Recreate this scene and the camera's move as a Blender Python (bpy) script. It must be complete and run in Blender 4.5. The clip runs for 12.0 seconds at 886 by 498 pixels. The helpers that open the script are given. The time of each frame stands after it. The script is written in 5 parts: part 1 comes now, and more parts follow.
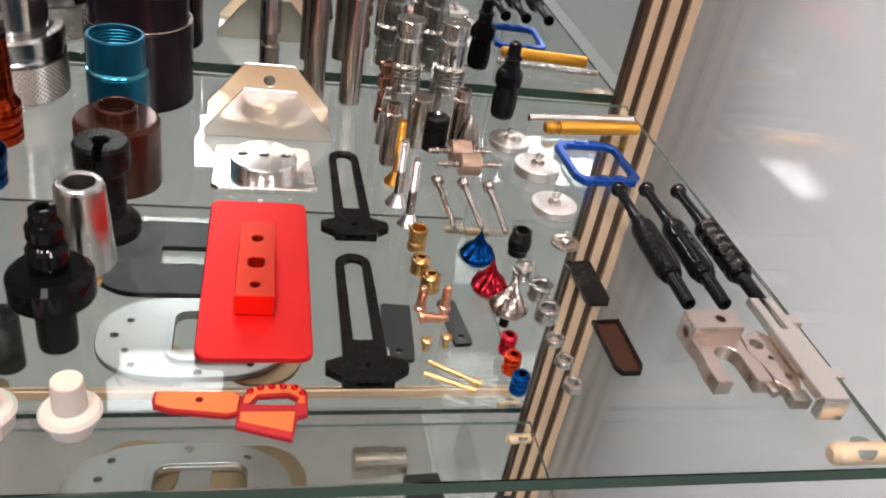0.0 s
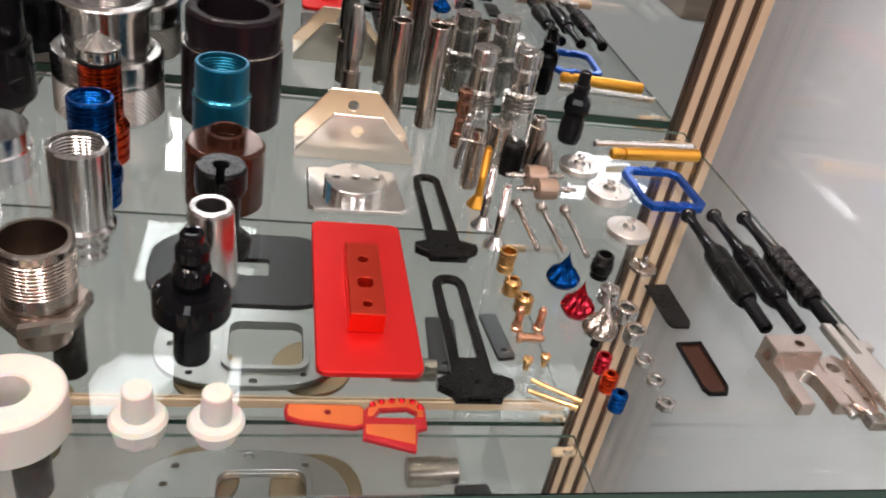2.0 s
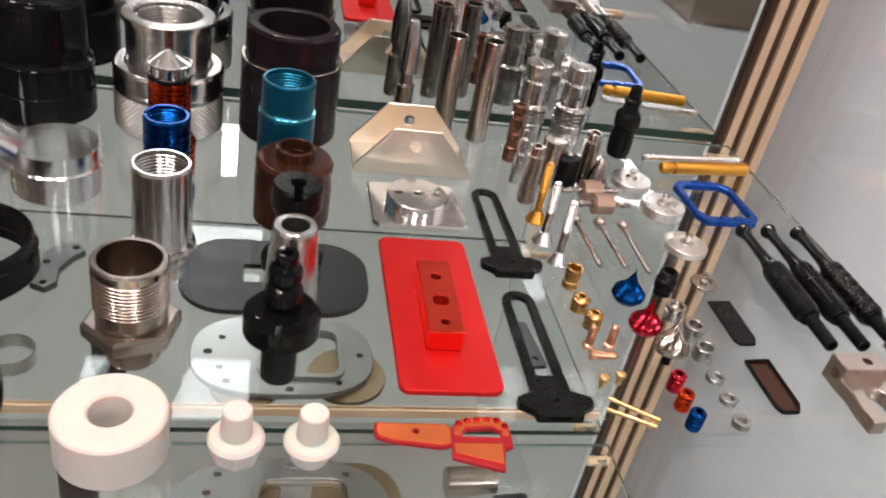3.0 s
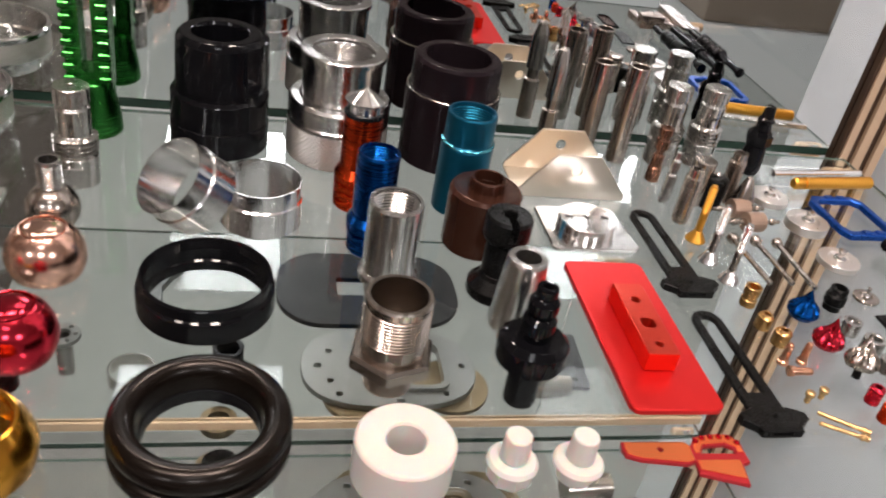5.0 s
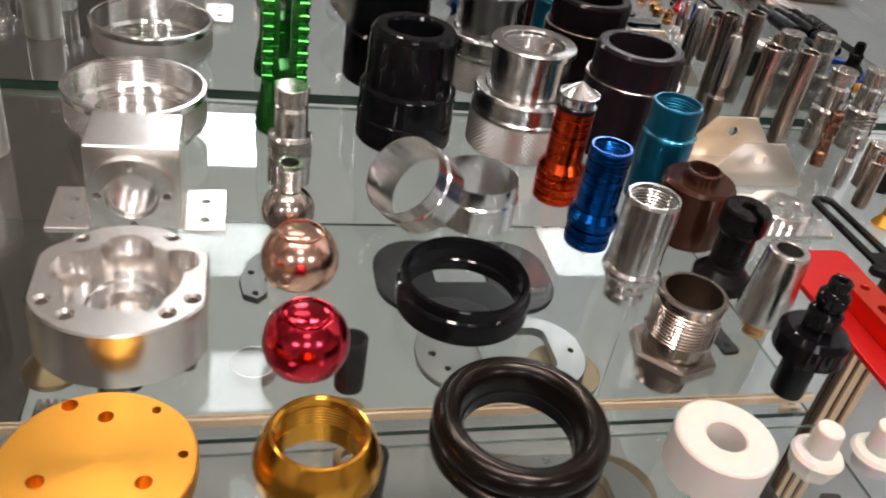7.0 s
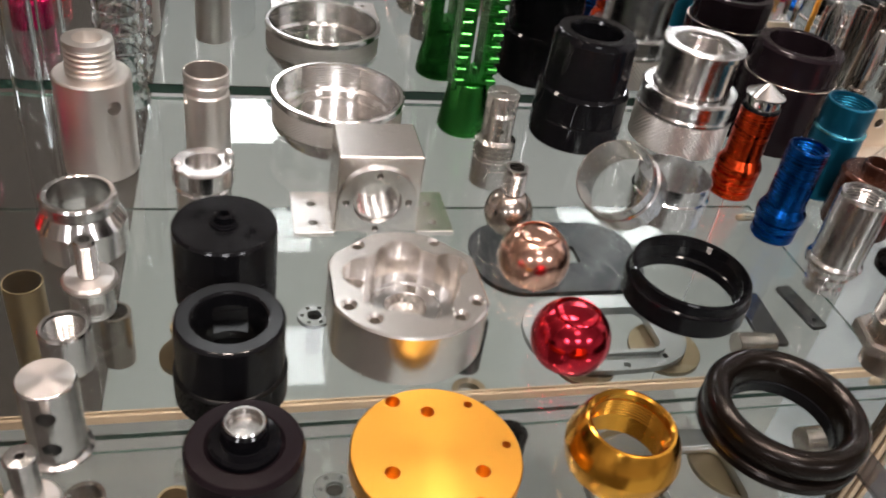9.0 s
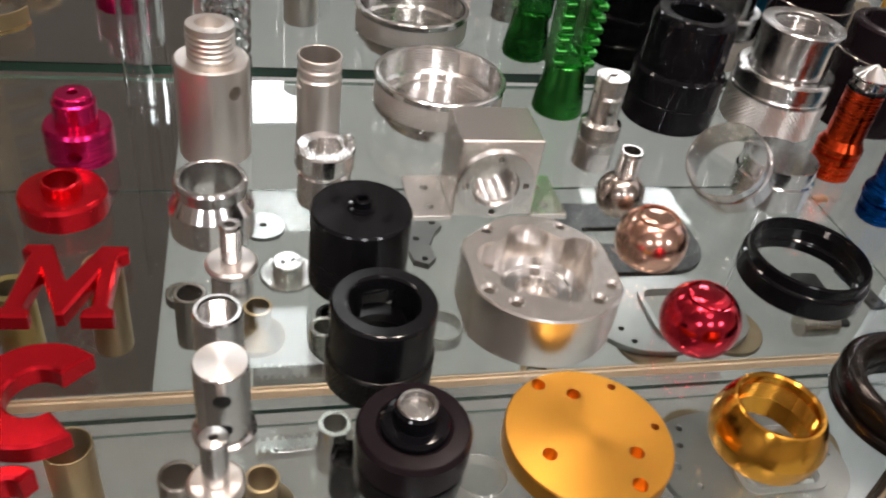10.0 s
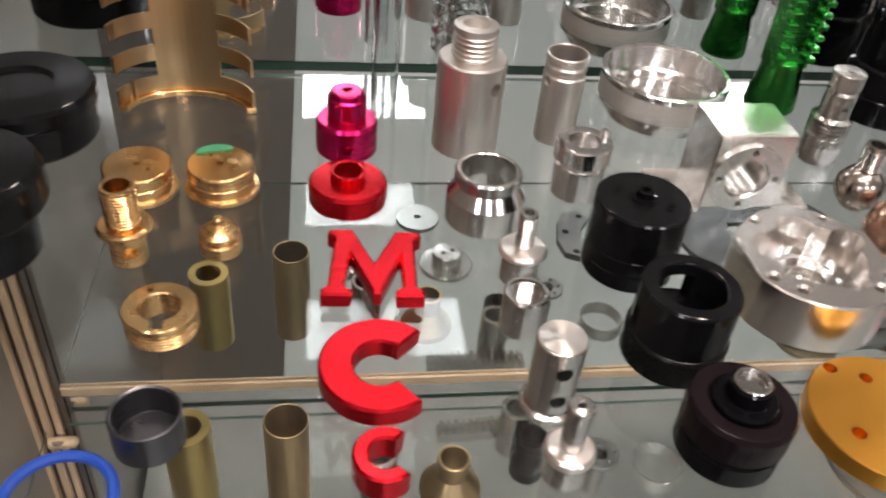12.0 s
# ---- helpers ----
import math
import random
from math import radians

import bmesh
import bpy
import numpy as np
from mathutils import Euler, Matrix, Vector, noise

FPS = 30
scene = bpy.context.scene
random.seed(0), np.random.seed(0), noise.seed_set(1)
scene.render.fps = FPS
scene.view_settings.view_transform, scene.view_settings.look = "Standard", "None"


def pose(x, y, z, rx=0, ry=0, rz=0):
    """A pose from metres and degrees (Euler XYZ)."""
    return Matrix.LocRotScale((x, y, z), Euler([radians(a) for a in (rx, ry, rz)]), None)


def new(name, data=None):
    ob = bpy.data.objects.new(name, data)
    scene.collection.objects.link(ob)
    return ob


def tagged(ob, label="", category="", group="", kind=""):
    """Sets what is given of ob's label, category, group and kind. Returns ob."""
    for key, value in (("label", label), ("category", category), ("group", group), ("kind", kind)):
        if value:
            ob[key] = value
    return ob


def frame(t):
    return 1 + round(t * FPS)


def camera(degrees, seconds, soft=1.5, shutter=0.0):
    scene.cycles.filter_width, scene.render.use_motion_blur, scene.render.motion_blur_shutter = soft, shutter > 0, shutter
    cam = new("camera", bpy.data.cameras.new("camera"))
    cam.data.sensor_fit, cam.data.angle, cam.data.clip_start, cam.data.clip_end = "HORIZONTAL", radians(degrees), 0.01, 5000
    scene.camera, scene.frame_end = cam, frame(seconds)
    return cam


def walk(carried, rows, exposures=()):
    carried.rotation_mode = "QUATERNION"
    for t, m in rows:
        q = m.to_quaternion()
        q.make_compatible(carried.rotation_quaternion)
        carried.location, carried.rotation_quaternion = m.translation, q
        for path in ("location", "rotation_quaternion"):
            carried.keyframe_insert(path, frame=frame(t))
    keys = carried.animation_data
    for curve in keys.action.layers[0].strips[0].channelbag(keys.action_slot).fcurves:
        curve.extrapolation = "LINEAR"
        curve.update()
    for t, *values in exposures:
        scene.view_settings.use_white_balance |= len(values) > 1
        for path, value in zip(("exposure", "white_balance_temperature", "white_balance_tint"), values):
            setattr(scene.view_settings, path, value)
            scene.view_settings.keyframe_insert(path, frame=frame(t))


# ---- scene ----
cam = camera(56.1, 12.0, soft=1.9, shutter=0.4)
METRES, EYE, TILT, LEAN, TURN = 0.7, 0.2744, 0.0, 0.0, -15.7
ROWS = [
    (0.0, 0.0, 0.0, 0.0, 6.0, -34.07, -8.95),
    (0.5, -0.0076, -0.0094, 0.0056, 6.11, -34.0, -9.09),
    (1.0, -0.0246, -0.019, 0.0102, 6.27, -33.86, -9.36),
    (1.5, -0.0437, -0.0246, 0.0137, 6.58, -33.76, -9.47),
    (2.0, -0.0737, -0.0334, 0.0174, 6.89, -33.55, -9.62),
    (2.5, -0.1011, -0.0351, 0.0193, 7.07, -33.48, -9.75),
    (3.0, -0.1345, -0.0385, 0.0216, 6.99, -33.48, -9.82),
    (5.0, -0.3076, -0.0774, 0.0339, 6.29, -33.43, -8.83),
    (5.5, -0.3626, -0.0732, 0.0289, 6.09, -33.73, -8.63),
    (6.0, -0.4083, -0.0727, 0.0234, 5.58, -34.33, -8.4),
    (6.5, -0.4657, -0.0789, 0.0213, 4.98, -34.63, -8.19),
    (7.0, -0.5184, -0.0903, 0.0156, 4.8, -34.7, -8.2),
    (9.0, -0.7125, -0.1306, 0.0365, 4.18, -36.65, -7.6),
    (9.5, -0.7518, -0.1317, 0.0368, 4.51, -37.41, -7.02),
    (10.0, -0.801, -0.1398, 0.0312, 4.87, -38.17, -6.98),
    (10.5, -0.847, -0.1568, 0.031, 6.16, -38.59, -6.62),
    (11.0, -0.8821, -0.1647, 0.0283, 7.29, -38.76, -5.68),
    (11.5, -0.907, -0.1748, 0.0288, 7.92, -39.05, -5.17),
    (12.0, -0.963, -0.1941, 0.034, 8.78, -38.9, -4.77),
]
walk(cam, [(t, pose(0, 0, EYE, TILT, LEAN, TURN) @ pose(METRES * x, METRES * y, METRES * z, 90 + pitch, roll, yaw)) for t, x, y, z, yaw, pitch, roll in ROWS])

# ---- world and lamps ----
world = bpy.data.worlds.new("hall")
world.use_nodes = True
world.node_tree.nodes["Background"].inputs[0].default_value = (0.9, 0.95, 1.0, 1)
world.node_tree.nodes["Background"].inputs[1].default_value = 0.08
scene.world = world
scene.view_settings.exposure = 0.15

CEIL, FLOOR, LOW = 2.2, -0.95, -0.395


def area(name, x, y, sx, sy, power, colour, z=CEIL - 0.03, shape="RECTANGLE"):
    d = bpy.data.lights.new(name, "AREA")
    d.shape, d.size, d.size_y, d.energy, d.color = shape, sx, sy, power, colour
    ob = new(name, d)
    ob.location = (x, y, z)
    return ob


COOL, SOFT_WARM = (0.98, 0.96, 1.0), (1.0, 0.83, 0.74)
PANELS = [(-0.42, -3.35, 0.72, 0.66, 34), (-0.42, -1.29, 0.66, 0.34, 2.4), (-2.9, -3.35, 0.72, 0.66, 48), (2.1, -3.35, 0.72, 0.66, 54)]
DOWN = [(0.10, -0.18, 27), (-0.62, -0.20, 20), (-1.25, -0.15, 8)]
for x, y, sx, sy, p in PANELS:
    area("panel_lamp", x, y, sx, sy, p, COOL)
for x, y, p in DOWN:
    area("down_lamp", x, y, 0.30, 0.30, p, SOFT_WARM, shape="DISK")


# ---- materials ----
def shader(name):
    m = bpy.data.materials.new(name)
    m.use_nodes = True
    n = m.node_tree.nodes
    return m, n, m.node_tree.links, n["Principled BSDF"]


def surface(name, colour, metal=0.0, rough=0.4, spread=0.05, grain=(60, 60, 60), bump=0.03, tint=0.06, relief=0.00003, coat=0.0, trans=0.0, ior=1.45, spec=0.5, smudge=35.0, spun=0.0):
    """A worn surface: fine grain (stretched by the scales in grain), broad smudges, slight changes of colour."""
    m, n, l, b = shader(name)
    tc = n.new("ShaderNodeTexCoord")
    mp = n.new("ShaderNodeMapping")
    mp.inputs["Scale"].default_value = grain
    fine = n.new("ShaderNodeTexNoise")
    fine.inputs["Scale"].default_value, fine.inputs["Detail"].default_value = 12.0, 3.0
    broad = n.new("ShaderNodeTexNoise")
    broad.inputs["Scale"].default_value, broad.inputs["Detail"].default_value = smudge, 4.0
    l.new(tc.outputs["Object"], mp.inputs["Vector"])
    l.new(mp.outputs["Vector"], fine.inputs["Vector"])
    l.new(tc.outputs["Object"], broad.inputs["Vector"])
    add = n.new("ShaderNodeMath")
    add.operation = "ADD"
    l.new(fine.outputs["Fac"], add.inputs[0])
    l.new(broad.outputs["Fac"], add.inputs[1])
    rg = n.new("ShaderNodeMapRange")
    rg.inputs["From Min"].default_value, rg.inputs["From Max"].default_value = 0.6, 1.4
    rg.inputs["To Min"].default_value, rg.inputs["To Max"].default_value = max(0.02, rough - spread), min(1, rough + spread)
    l.new(add.outputs[0], rg.inputs["Value"])
    l.new(rg.outputs[0], b.inputs["Roughness"])
    mix = n.new("ShaderNodeMix")
    mix.data_type = "RGBA"
    mix.inputs["A"].default_value = (*[c * (1 - tint) for c in colour], 1)
    mix.inputs["B"].default_value = (*[min(1, c * (1 + tint)) for c in colour], 1)
    l.new(broad.outputs["Fac"], mix.inputs["Factor"])
    l.new(mix.outputs["Result"], b.inputs["Base Color"])
    bp = n.new("ShaderNodeBump")
    bp.inputs["Strength"].default_value, bp.inputs["Distance"].default_value = bump, relief
    l.new(fine.outputs["Fac"], bp.inputs["Height"])
    l.new(bp.outputs["Normal"], b.inputs["Normal"])
    b.inputs["Metallic"].default_value = metal
    b.inputs["Coat Weight"].default_value = coat
    b.inputs["Coat Roughness"].default_value = 0.12
    b.inputs["Transmission Weight"].default_value = trans
    b.inputs["IOR"].default_value = ior
    b.inputs["Specular IOR Level"].default_value = spec
    if spun:
        tg = n.new("ShaderNodeTangent")
        tg.direction_type, tg.axis = "RADIAL", "Z"
        l.new(tg.outputs[0], b.inputs["Tangent"])
        b.inputs["Anisotropic"].default_value = spun
        b.inputs["Anisotropic Rotation"].default_value = 0.25
    return m


RINGS = (4, 4, 260)
ALU = surface("turned_aluminium", (0.83, 0.81, 0.79), 1, 0.22, 0.08, RINGS, 0.22, relief=0.00006, spun=0.6)
ALU_BRIGHT = surface("polished_aluminium", (0.84, 0.82, 0.80), 1, 0.17, 0.07, RINGS, 0.22, relief=0.00006, spun=0.6)
ALU_FACE = surface("milled_aluminium", (0.88, 0.82, 0.77), 1, 0.22, 0.015, (140, 14, 14), 0.0)
ALU_SATIN = surface("satin_aluminium", (0.92, 0.83, 0.72), 1, 0.29, 0.012, (20, 20, 20), 0.0, 0.02)
ALU_ROSE = surface("rosy_milled_aluminium", (0.74, 0.62, 0.56), 1, 0.23, 0.012, (20, 20, 20), 0.0, 0.02)
ALU_BLAST = surface("blasted_aluminium", (0.74, 0.70, 0.66), 1, 0.36, 0.08, (90, 90, 90), 0.10, spun=0.3)
CHROME = surface("chrome", (0.63, 0.615, 0.60), 1, 0.21, 0.06, RINGS, 0.15, relief=0.00005, spun=0.65)
STEEL = surface("stainless_steel", (0.57, 0.55, 0.53), 1, 0.21, 0.07, RINGS, 0.15, relief=0.00005, spun=0.5)
STEEL_WARM = surface("warm_steel", (0.47, 0.41, 0.365), 1, 0.20, 0.06, RINGS, 0.12, relief=0.00005, spun=0.3)
SPUN_FACE = surface("spun_aluminium_face", (0.88, 0.83, 0.79), 1, 0.30, 0.01, (20, 20, 20), 0.0, 0.02, spun=0.85)
MILLED = surface("milled_neutral_aluminium", (0.92, 0.88, 0.84), 1, 0.25, 0.01, (20, 20, 20), 0.0, 0.02)
BRASS = surface("brass", (0.74, 0.475, 0.22), 1, 0.26, 0.10, RINGS, 0.08, spun=0.5)
BRASS_DULL = surface("dull_brass", (0.50, 0.36, 0.20), 1, 0.36, 0.10, RINGS, 0.08, spun=0.4)
GOLD = surface("gold_anodised", (0.78, 0.38, 0.06), 1, 0.30, 0.03, (10, 10, 260), 0.03, 0.03, spun=0.4)
GOLD_DEEP = surface("deep_gold_anodised", (0.88, 0.42, 0.055), 1, 0.17, 0.04, RINGS, 0.05, spun=0.4)
COPPER = surface("copper", (0.80, 0.42, 0.27), 1, 0.26, 0.1, RINGS, 0.05)
COPPER_BALL = surface("rose_copper", (0.86, 0.52, 0.40), 1, 0.19, 0.03, RINGS, 0.02)
RED_MIRROR = surface("red_chrome", (0.66, 0.03, 0.055), 1, 0.17, 0.03, RINGS, 0.02)
RED = surface("red_anodised", (0.74, 0.022, 0.022), 0.8, 0.38, 0.04, (90, 90, 90), 0.04, 0.06)
RED_GLOSS = surface("red_lacquer_metal", (0.62, 0.012, 0.022), 0.92, 0.24, 0.03, (40, 40, 40), 0.04, 0.05, smudge=60)
RED_BLOCK = surface("bright_red_anodised", (0.72, 0.055, 0.028), 0.9, 0.30, 0.008, (60, 60, 60), 0.0, 0.03)
RED_EDGE = surface("dark_red_anodised", (0.40, 0.012, 0.018), 0.4, 0.35, 0.06, (90, 90, 90), 0.04)
# Red metal; its orange base colour includes the reflection of bright lamps.
RED_LIT = surface("red_satin_lit", (0.93, 0.24, 0.085), 1, 0.32, 0.008, (20, 20, 20), 0.0, 0.04)
ORANGE = surface("orange_anodised", (0.62, 0.055, 0.012), 1, 0.26, 0.07, RINGS, 0.05)
BLUE = surface("blue_anodised", (0.004, 0.062, 0.26), 1, 0.26, 0.07, RINGS, 0.05)
BLUE_MATT = surface("blue_satin", (0.009, 0.07, 0.34), 0.7, 0.30, 0.08, (60, 60, 60), 0.05)
TEAL = surface("teal_anodised", (0.008, 0.125, 0.215), 0.85, 0.34, 0.04, RINGS, 0.06)
GREEN = surface("green_anodised", (0.045, 0.25, 0.05), 1, 0.24, 0.07, RINGS, 0.05)
MAGENTA = surface("magenta_anodised", (0.55, 0.012, 0.11), 0.9, 0.24, 0.07, RINGS, 0.05)
BROWN = surface("brown_anodised", (0.060, 0.022, 0.013), 0.5, 0.22, 0.04, RINGS, 0.05)
DARK_BROWN = surface("dark_bronze_anodised", (0.012, 0.008, 0.010), 0.1, 0.16, 0.04, RINGS, 0.05, spec=0.18)
BLACK = surface("black_anodised", (0.006, 0.006, 0.007), 0.0, 0.15, 0.05, RINGS, 0.05, spec=0.24)
BLACK_GLOSS = surface("black_gloss", (0.004, 0.004, 0.005), 0.0, 0.07, 0.03, RINGS, 0.02, spec=0.24)
BLACK_MATT = surface("black_oxide", (0.006, 0.006, 0.006), 0.0, 0.28, 0.04, (90, 90, 90), 0.02, spec=0.15)
NYLON = surface("white_nylon", (0.66, 0.62, 0.59), 0, 0.42, 0.05, (60, 60, 60), 0.04, 0.03, spec=0.35)
NYLON.node_tree.nodes["Principled BSDF"].inputs["Subsurface Weight"].default_value = 0.7
NYLON.node_tree.nodes["Principled BSDF"].inputs["Subsurface Scale"].default_value = 0.008
WORN_BLACK = surface("worn_black_bronze", (0.011, 0.0075, 0.0055), 0.6, 0.25, 0.02, (60, 60, 60), 0.02, 0.15)
PANEL = surface("white_laminate", (0.80, 0.86, 0.93), 0, 0.30, 0.03, (3, 3, 3), 0.01, 0.012, coat=0.9, smudge=1.5)
PANEL_DARK = surface("grey_brown_laminate", (0.16, 0.14, 0.125), 0, 0.35, 0.08, (3, 3, 30), 0.03, 0.15, coat=0.2, smudge=2)
RAIL = surface("champagne_profile", (0.54, 0.385, 0.26), 0.3, 0.33, 0.012, (60, 60, 2), 0.0)
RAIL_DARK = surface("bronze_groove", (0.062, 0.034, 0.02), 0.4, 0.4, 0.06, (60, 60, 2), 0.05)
WALL = surface("hall_paint", (0.46, 0.41, 0.37), 0, 0.6, 0.08, (6, 6, 6), 0.05, 0.05, smudge=0.8)
CEILING = surface("ceiling_paint", (0.60, 0.57, 0.55), 0, 0.7, 0.08, (6, 6, 6), 0.05, 0.05, smudge=0.8)
CARPET = surface("grey_floor", (0.38, 0.40, 0.395), 0, 0.4, 0.08, (40, 40, 40), 0.1, 0.06, smudge=3)
DARK_CARPET = surface("dark_brown_carpet", (0.055, 0.042, 0.034), 0, 0.8, 0.1, (60, 60, 60), 0.2, 0.15, smudge=4)
BASE = surface("cabinet_base_laminate", (0.22, 0.215, 0.21), 0, 0.35, 0.08, (6, 6, 6), 0.03, 0.05, smudge=3)


def glassy(name, colour, rough=0.0, ior=1.5):
    m, n, l, b = shader(name)
    b.inputs["Base Color"].default_value = (*colour, 1)
    b.inputs["Transmission Weight"].default_value = 1
    b.inputs["Roughness"].default_value = rough
    b.inputs["IOR"].default_value = ior
    return m


GLASS = glassy("float_glass", (0.83, 0.88, 0.86))
GLASS_COATED = glassy("coated_glass", (0.93, 0.955, 0.945), 0.0, 1.27)
SIDE_GLASS = glassy("side_glass", (0.97, 0.975, 0.975))
ACRYLIC = glassy("clear_acrylic", (0.93, 0.95, 0.95), 0.02, 1.3)
GLASS_EDGE = surface("green_glass_edge", (0.045, 0.10, 0.075), 0, 0.18, 0.05, (30, 200, 30), 0.05, trans=0.25)
MIRROR, _n, _l, _b = shader("mirror")
_b.inputs["Base Color"].default_value = (0.81, 0.83, 0.82, 1)
_b.inputs["Metallic"].default_value, _b.inputs["Roughness"].default_value = 1.0, 0.0
DIFFUSER, _n, _l, _b = shader("lamp_diffuser")
_b.inputs["Emission Color"].default_value = (0.95, 0.98, 1, 1)
_b.inputs["Emission Strength"].default_value = 3.0


# ---- mesh helpers ----
def finish(bm, name="mesh", angle=16):
    bmesh.ops.recalc_face_normals(bm, faces=bm.faces)
    me = bpy.data.meshes.new(name)
    bm.to_mesh(me)
    bm.free()
    for p in me.polygons:
        p.use_smooth = True
    me.set_sharp_from_angle(angle=radians(angle))
    return me


def thread(r, z0, z1, pitch, depth=None):
    """Profile points of ring threads from z0 to z1 (millimetres)."""
    n = max(2, int(abs(z1 - z0) / pitch))
    d = depth or pitch * 0.55
    out = []
    for i in range(n):
        a = z0 + (z1 - z0) * i / n
        s = (z1 - z0) / n
        out += [(r - d, a + 0.1 * s), (r, a + 0.4 * s), (r, a + 0.6 * s), (r - d, a + 0.9 * s)]
    return out


def soften(pts, closed, c):
    out = []
    n = len(pts)
    for i, p in enumerate(pts):
        a, b = pts[(i - 1) % n], pts[(i + 1) % n]
        if not closed and i in (0, n - 1):
            out.append(p)
            continue
        va, vb = Vector(a) - Vector(p), Vector(b) - Vector(p)
        if va.length < 3 * c or vb.length < 3 * c or abs(va.angle(vb, 3.14)) > 2.4:
            out.append(p)
            continue
        out.append(tuple(Vector(p) + va.normalized() * c))
        out.append(tuple(Vector(p) + vb.normalized() * c))
    return out


def turned(pts, seg=48, c=0.35, name="turned"):
    """A turned part from (radius, height) points in millimetres; ends on the axis make it solid, else the profile closes on itself."""
    closed = not (pts[0][0] == 0 and pts[-1][0] == 0)
    pts = soften(pts, closed, c) if c else pts
    bm = bmesh.new()
    rows = []
    for r, z in pts:
        if r == 0:
            rows.append([bm.verts.new((0, 0, z / 1000))] * seg)
        else:
            rows.append([bm.verts.new((r / 1000 * math.cos(2 * math.pi * i / seg), r / 1000 * math.sin(2 * math.pi * i / seg), z / 1000)) for i in range(seg)])
    pairs = list(zip(rows, rows[1:])) + ([(rows[-1], rows[0])] if closed else [])
    for a, b in pairs:
        for i in range(seg):
            j = (i + 1) % seg
            vs = []
            for v in (a[i], a[j], b[j], b[i]):
                if v not in vs:
                    vs.append(v)
            if len(vs) > 2:
                bm.faces.new(vs)
    return finish(bm, name)


def tube(ro, ri, h, z0=0, **k):
    return turned([(ro, z0), (ro, z0 + h), (ri, z0 + h), (ri, z0)], **k)


def rod(r, h, z0=0, **k):
    return turned([(0, z0), (r, z0), (r, z0 + h), (0, z0 + h)], **k)


def knurled(r, h, seg=110, rows=14, a=0.6, z0=0):
    """A closed band of raised diamonds."""
    bm = bmesh.new()
    grid = []
    for j in range(rows + 1):
        z = (z0 + h * j / rows) / 1000
        grid.append([bm.verts.new(((r + a * ((i + j) % 2)) / 1000 * math.cos(2 * math.pi * i / seg), (r + a * ((i + j) % 2)) / 1000 * math.sin(2 * math.pi * i / seg), z)) for i in range(seg)])
    for a_, b_ in zip(grid, grid[1:]):
        for i in range(seg):
            j = (i + 1) % seg
            k = grid.index(a_)
            if (i + k) % 2:
                bm.faces.new((a_[i], a_[j], b_[j]))
                bm.faces.new((a_[i], b_[j], b_[i]))
            else:
                bm.faces.new((a_[i], a_[j], b_[i]))
                bm.faces.new((a_[j], b_[j], b_[i]))
    me = finish(bm, "knurl", 8)
    return me


def slab(outlines, thick, bevel=0.4, z0=0):
    """A flat plate (millimetres) from its outline and its holes."""
    cu = bpy.data.curves.new("outline", "CURVE")
    cu.dimensions, cu.fill_mode = "2D", "BOTH"
    cu.extrude = max(0.01, thick / 2 - bevel) / 1000
    cu.bevel_depth, cu.bevel_resolution = bevel / 1000, 0
    cu.offset = -bevel / 1000
    for pts in outlines:
        s = cu.splines.new("POLY")
        s.points.add(len(pts) - 1)
        for q, (x, y) in zip(s.points, pts):
            q.co = (x / 1000, y / 1000, 0, 1)
        s.use_cyclic_u = True
    ob = bpy.data.objects.new("outline", cu)
    scene.collection.objects.link(ob)
    dg = bpy.context.evaluated_depsgraph_get()
    me = bpy.data.meshes.new_from_object(ob.evaluated_get(dg))
    bpy.data.objects.remove(ob)
    me.materials.clear()
    me.transform(Matrix.Translation((0, 0, (z0 + thick / 2) / 1000)))
    for p in me.polygons:
        p.use_smooth = True
    me.set_sharp_from_angle(angle=radians(16))
    return me


def ring_of(cx, cy, r, n=32, a0=0.0):
    return [(cx + r * math.cos(a0 + 2 * math.pi * i / n), cy + r * math.sin(a0 + 2 * math.pi * i / n)) for i in range(n)]


def rounded(x0, y0, x1, y1, r, n=8):
    out = []
    for cx, cy, a in ((x1 - r, y1 - r, 0), (x0 + r, y1 - r, 90), (x0 + r, y0 + r, 180), (x1 - r, y0 + r, 270)):
        out += [(cx + r * math.cos(radians(a + 90 * i / n)), cy + r * math.sin(radians(a + 90 * i / n))) for i in range(n + 1)]
    return out


def block(x0, y0, z0, x1, y1, z1, c=0.5):
    """A box with broken edges, in millimetres."""
    bm = bmesh.new()
    bmesh.ops.create_cube(bm, size=1)
    for v in bm.verts:
        v.co = Vector(((x0 + x1) / 2 + v.co.x * (x1 - x0), (y0 + y1) / 2 + v.co.y * (y1 - y0), (z0 + z1) / 2 + v.co.z * (z1 - z0))) / 1000
    if c:
        bmesh.ops.bevel(bm, geom=list(bm.edges), offset=c / 1000, segments=1, affect="EDGES")
    return finish(bm, "block")


def joined(*meshes):
    bm = bmesh.new()
    for me in meshes:
        bm.from_mesh(me)
    return finish(bm, "joined")


def moved(me, *a):
    me = me.copy()
    me.transform(pose(*a))
    return me


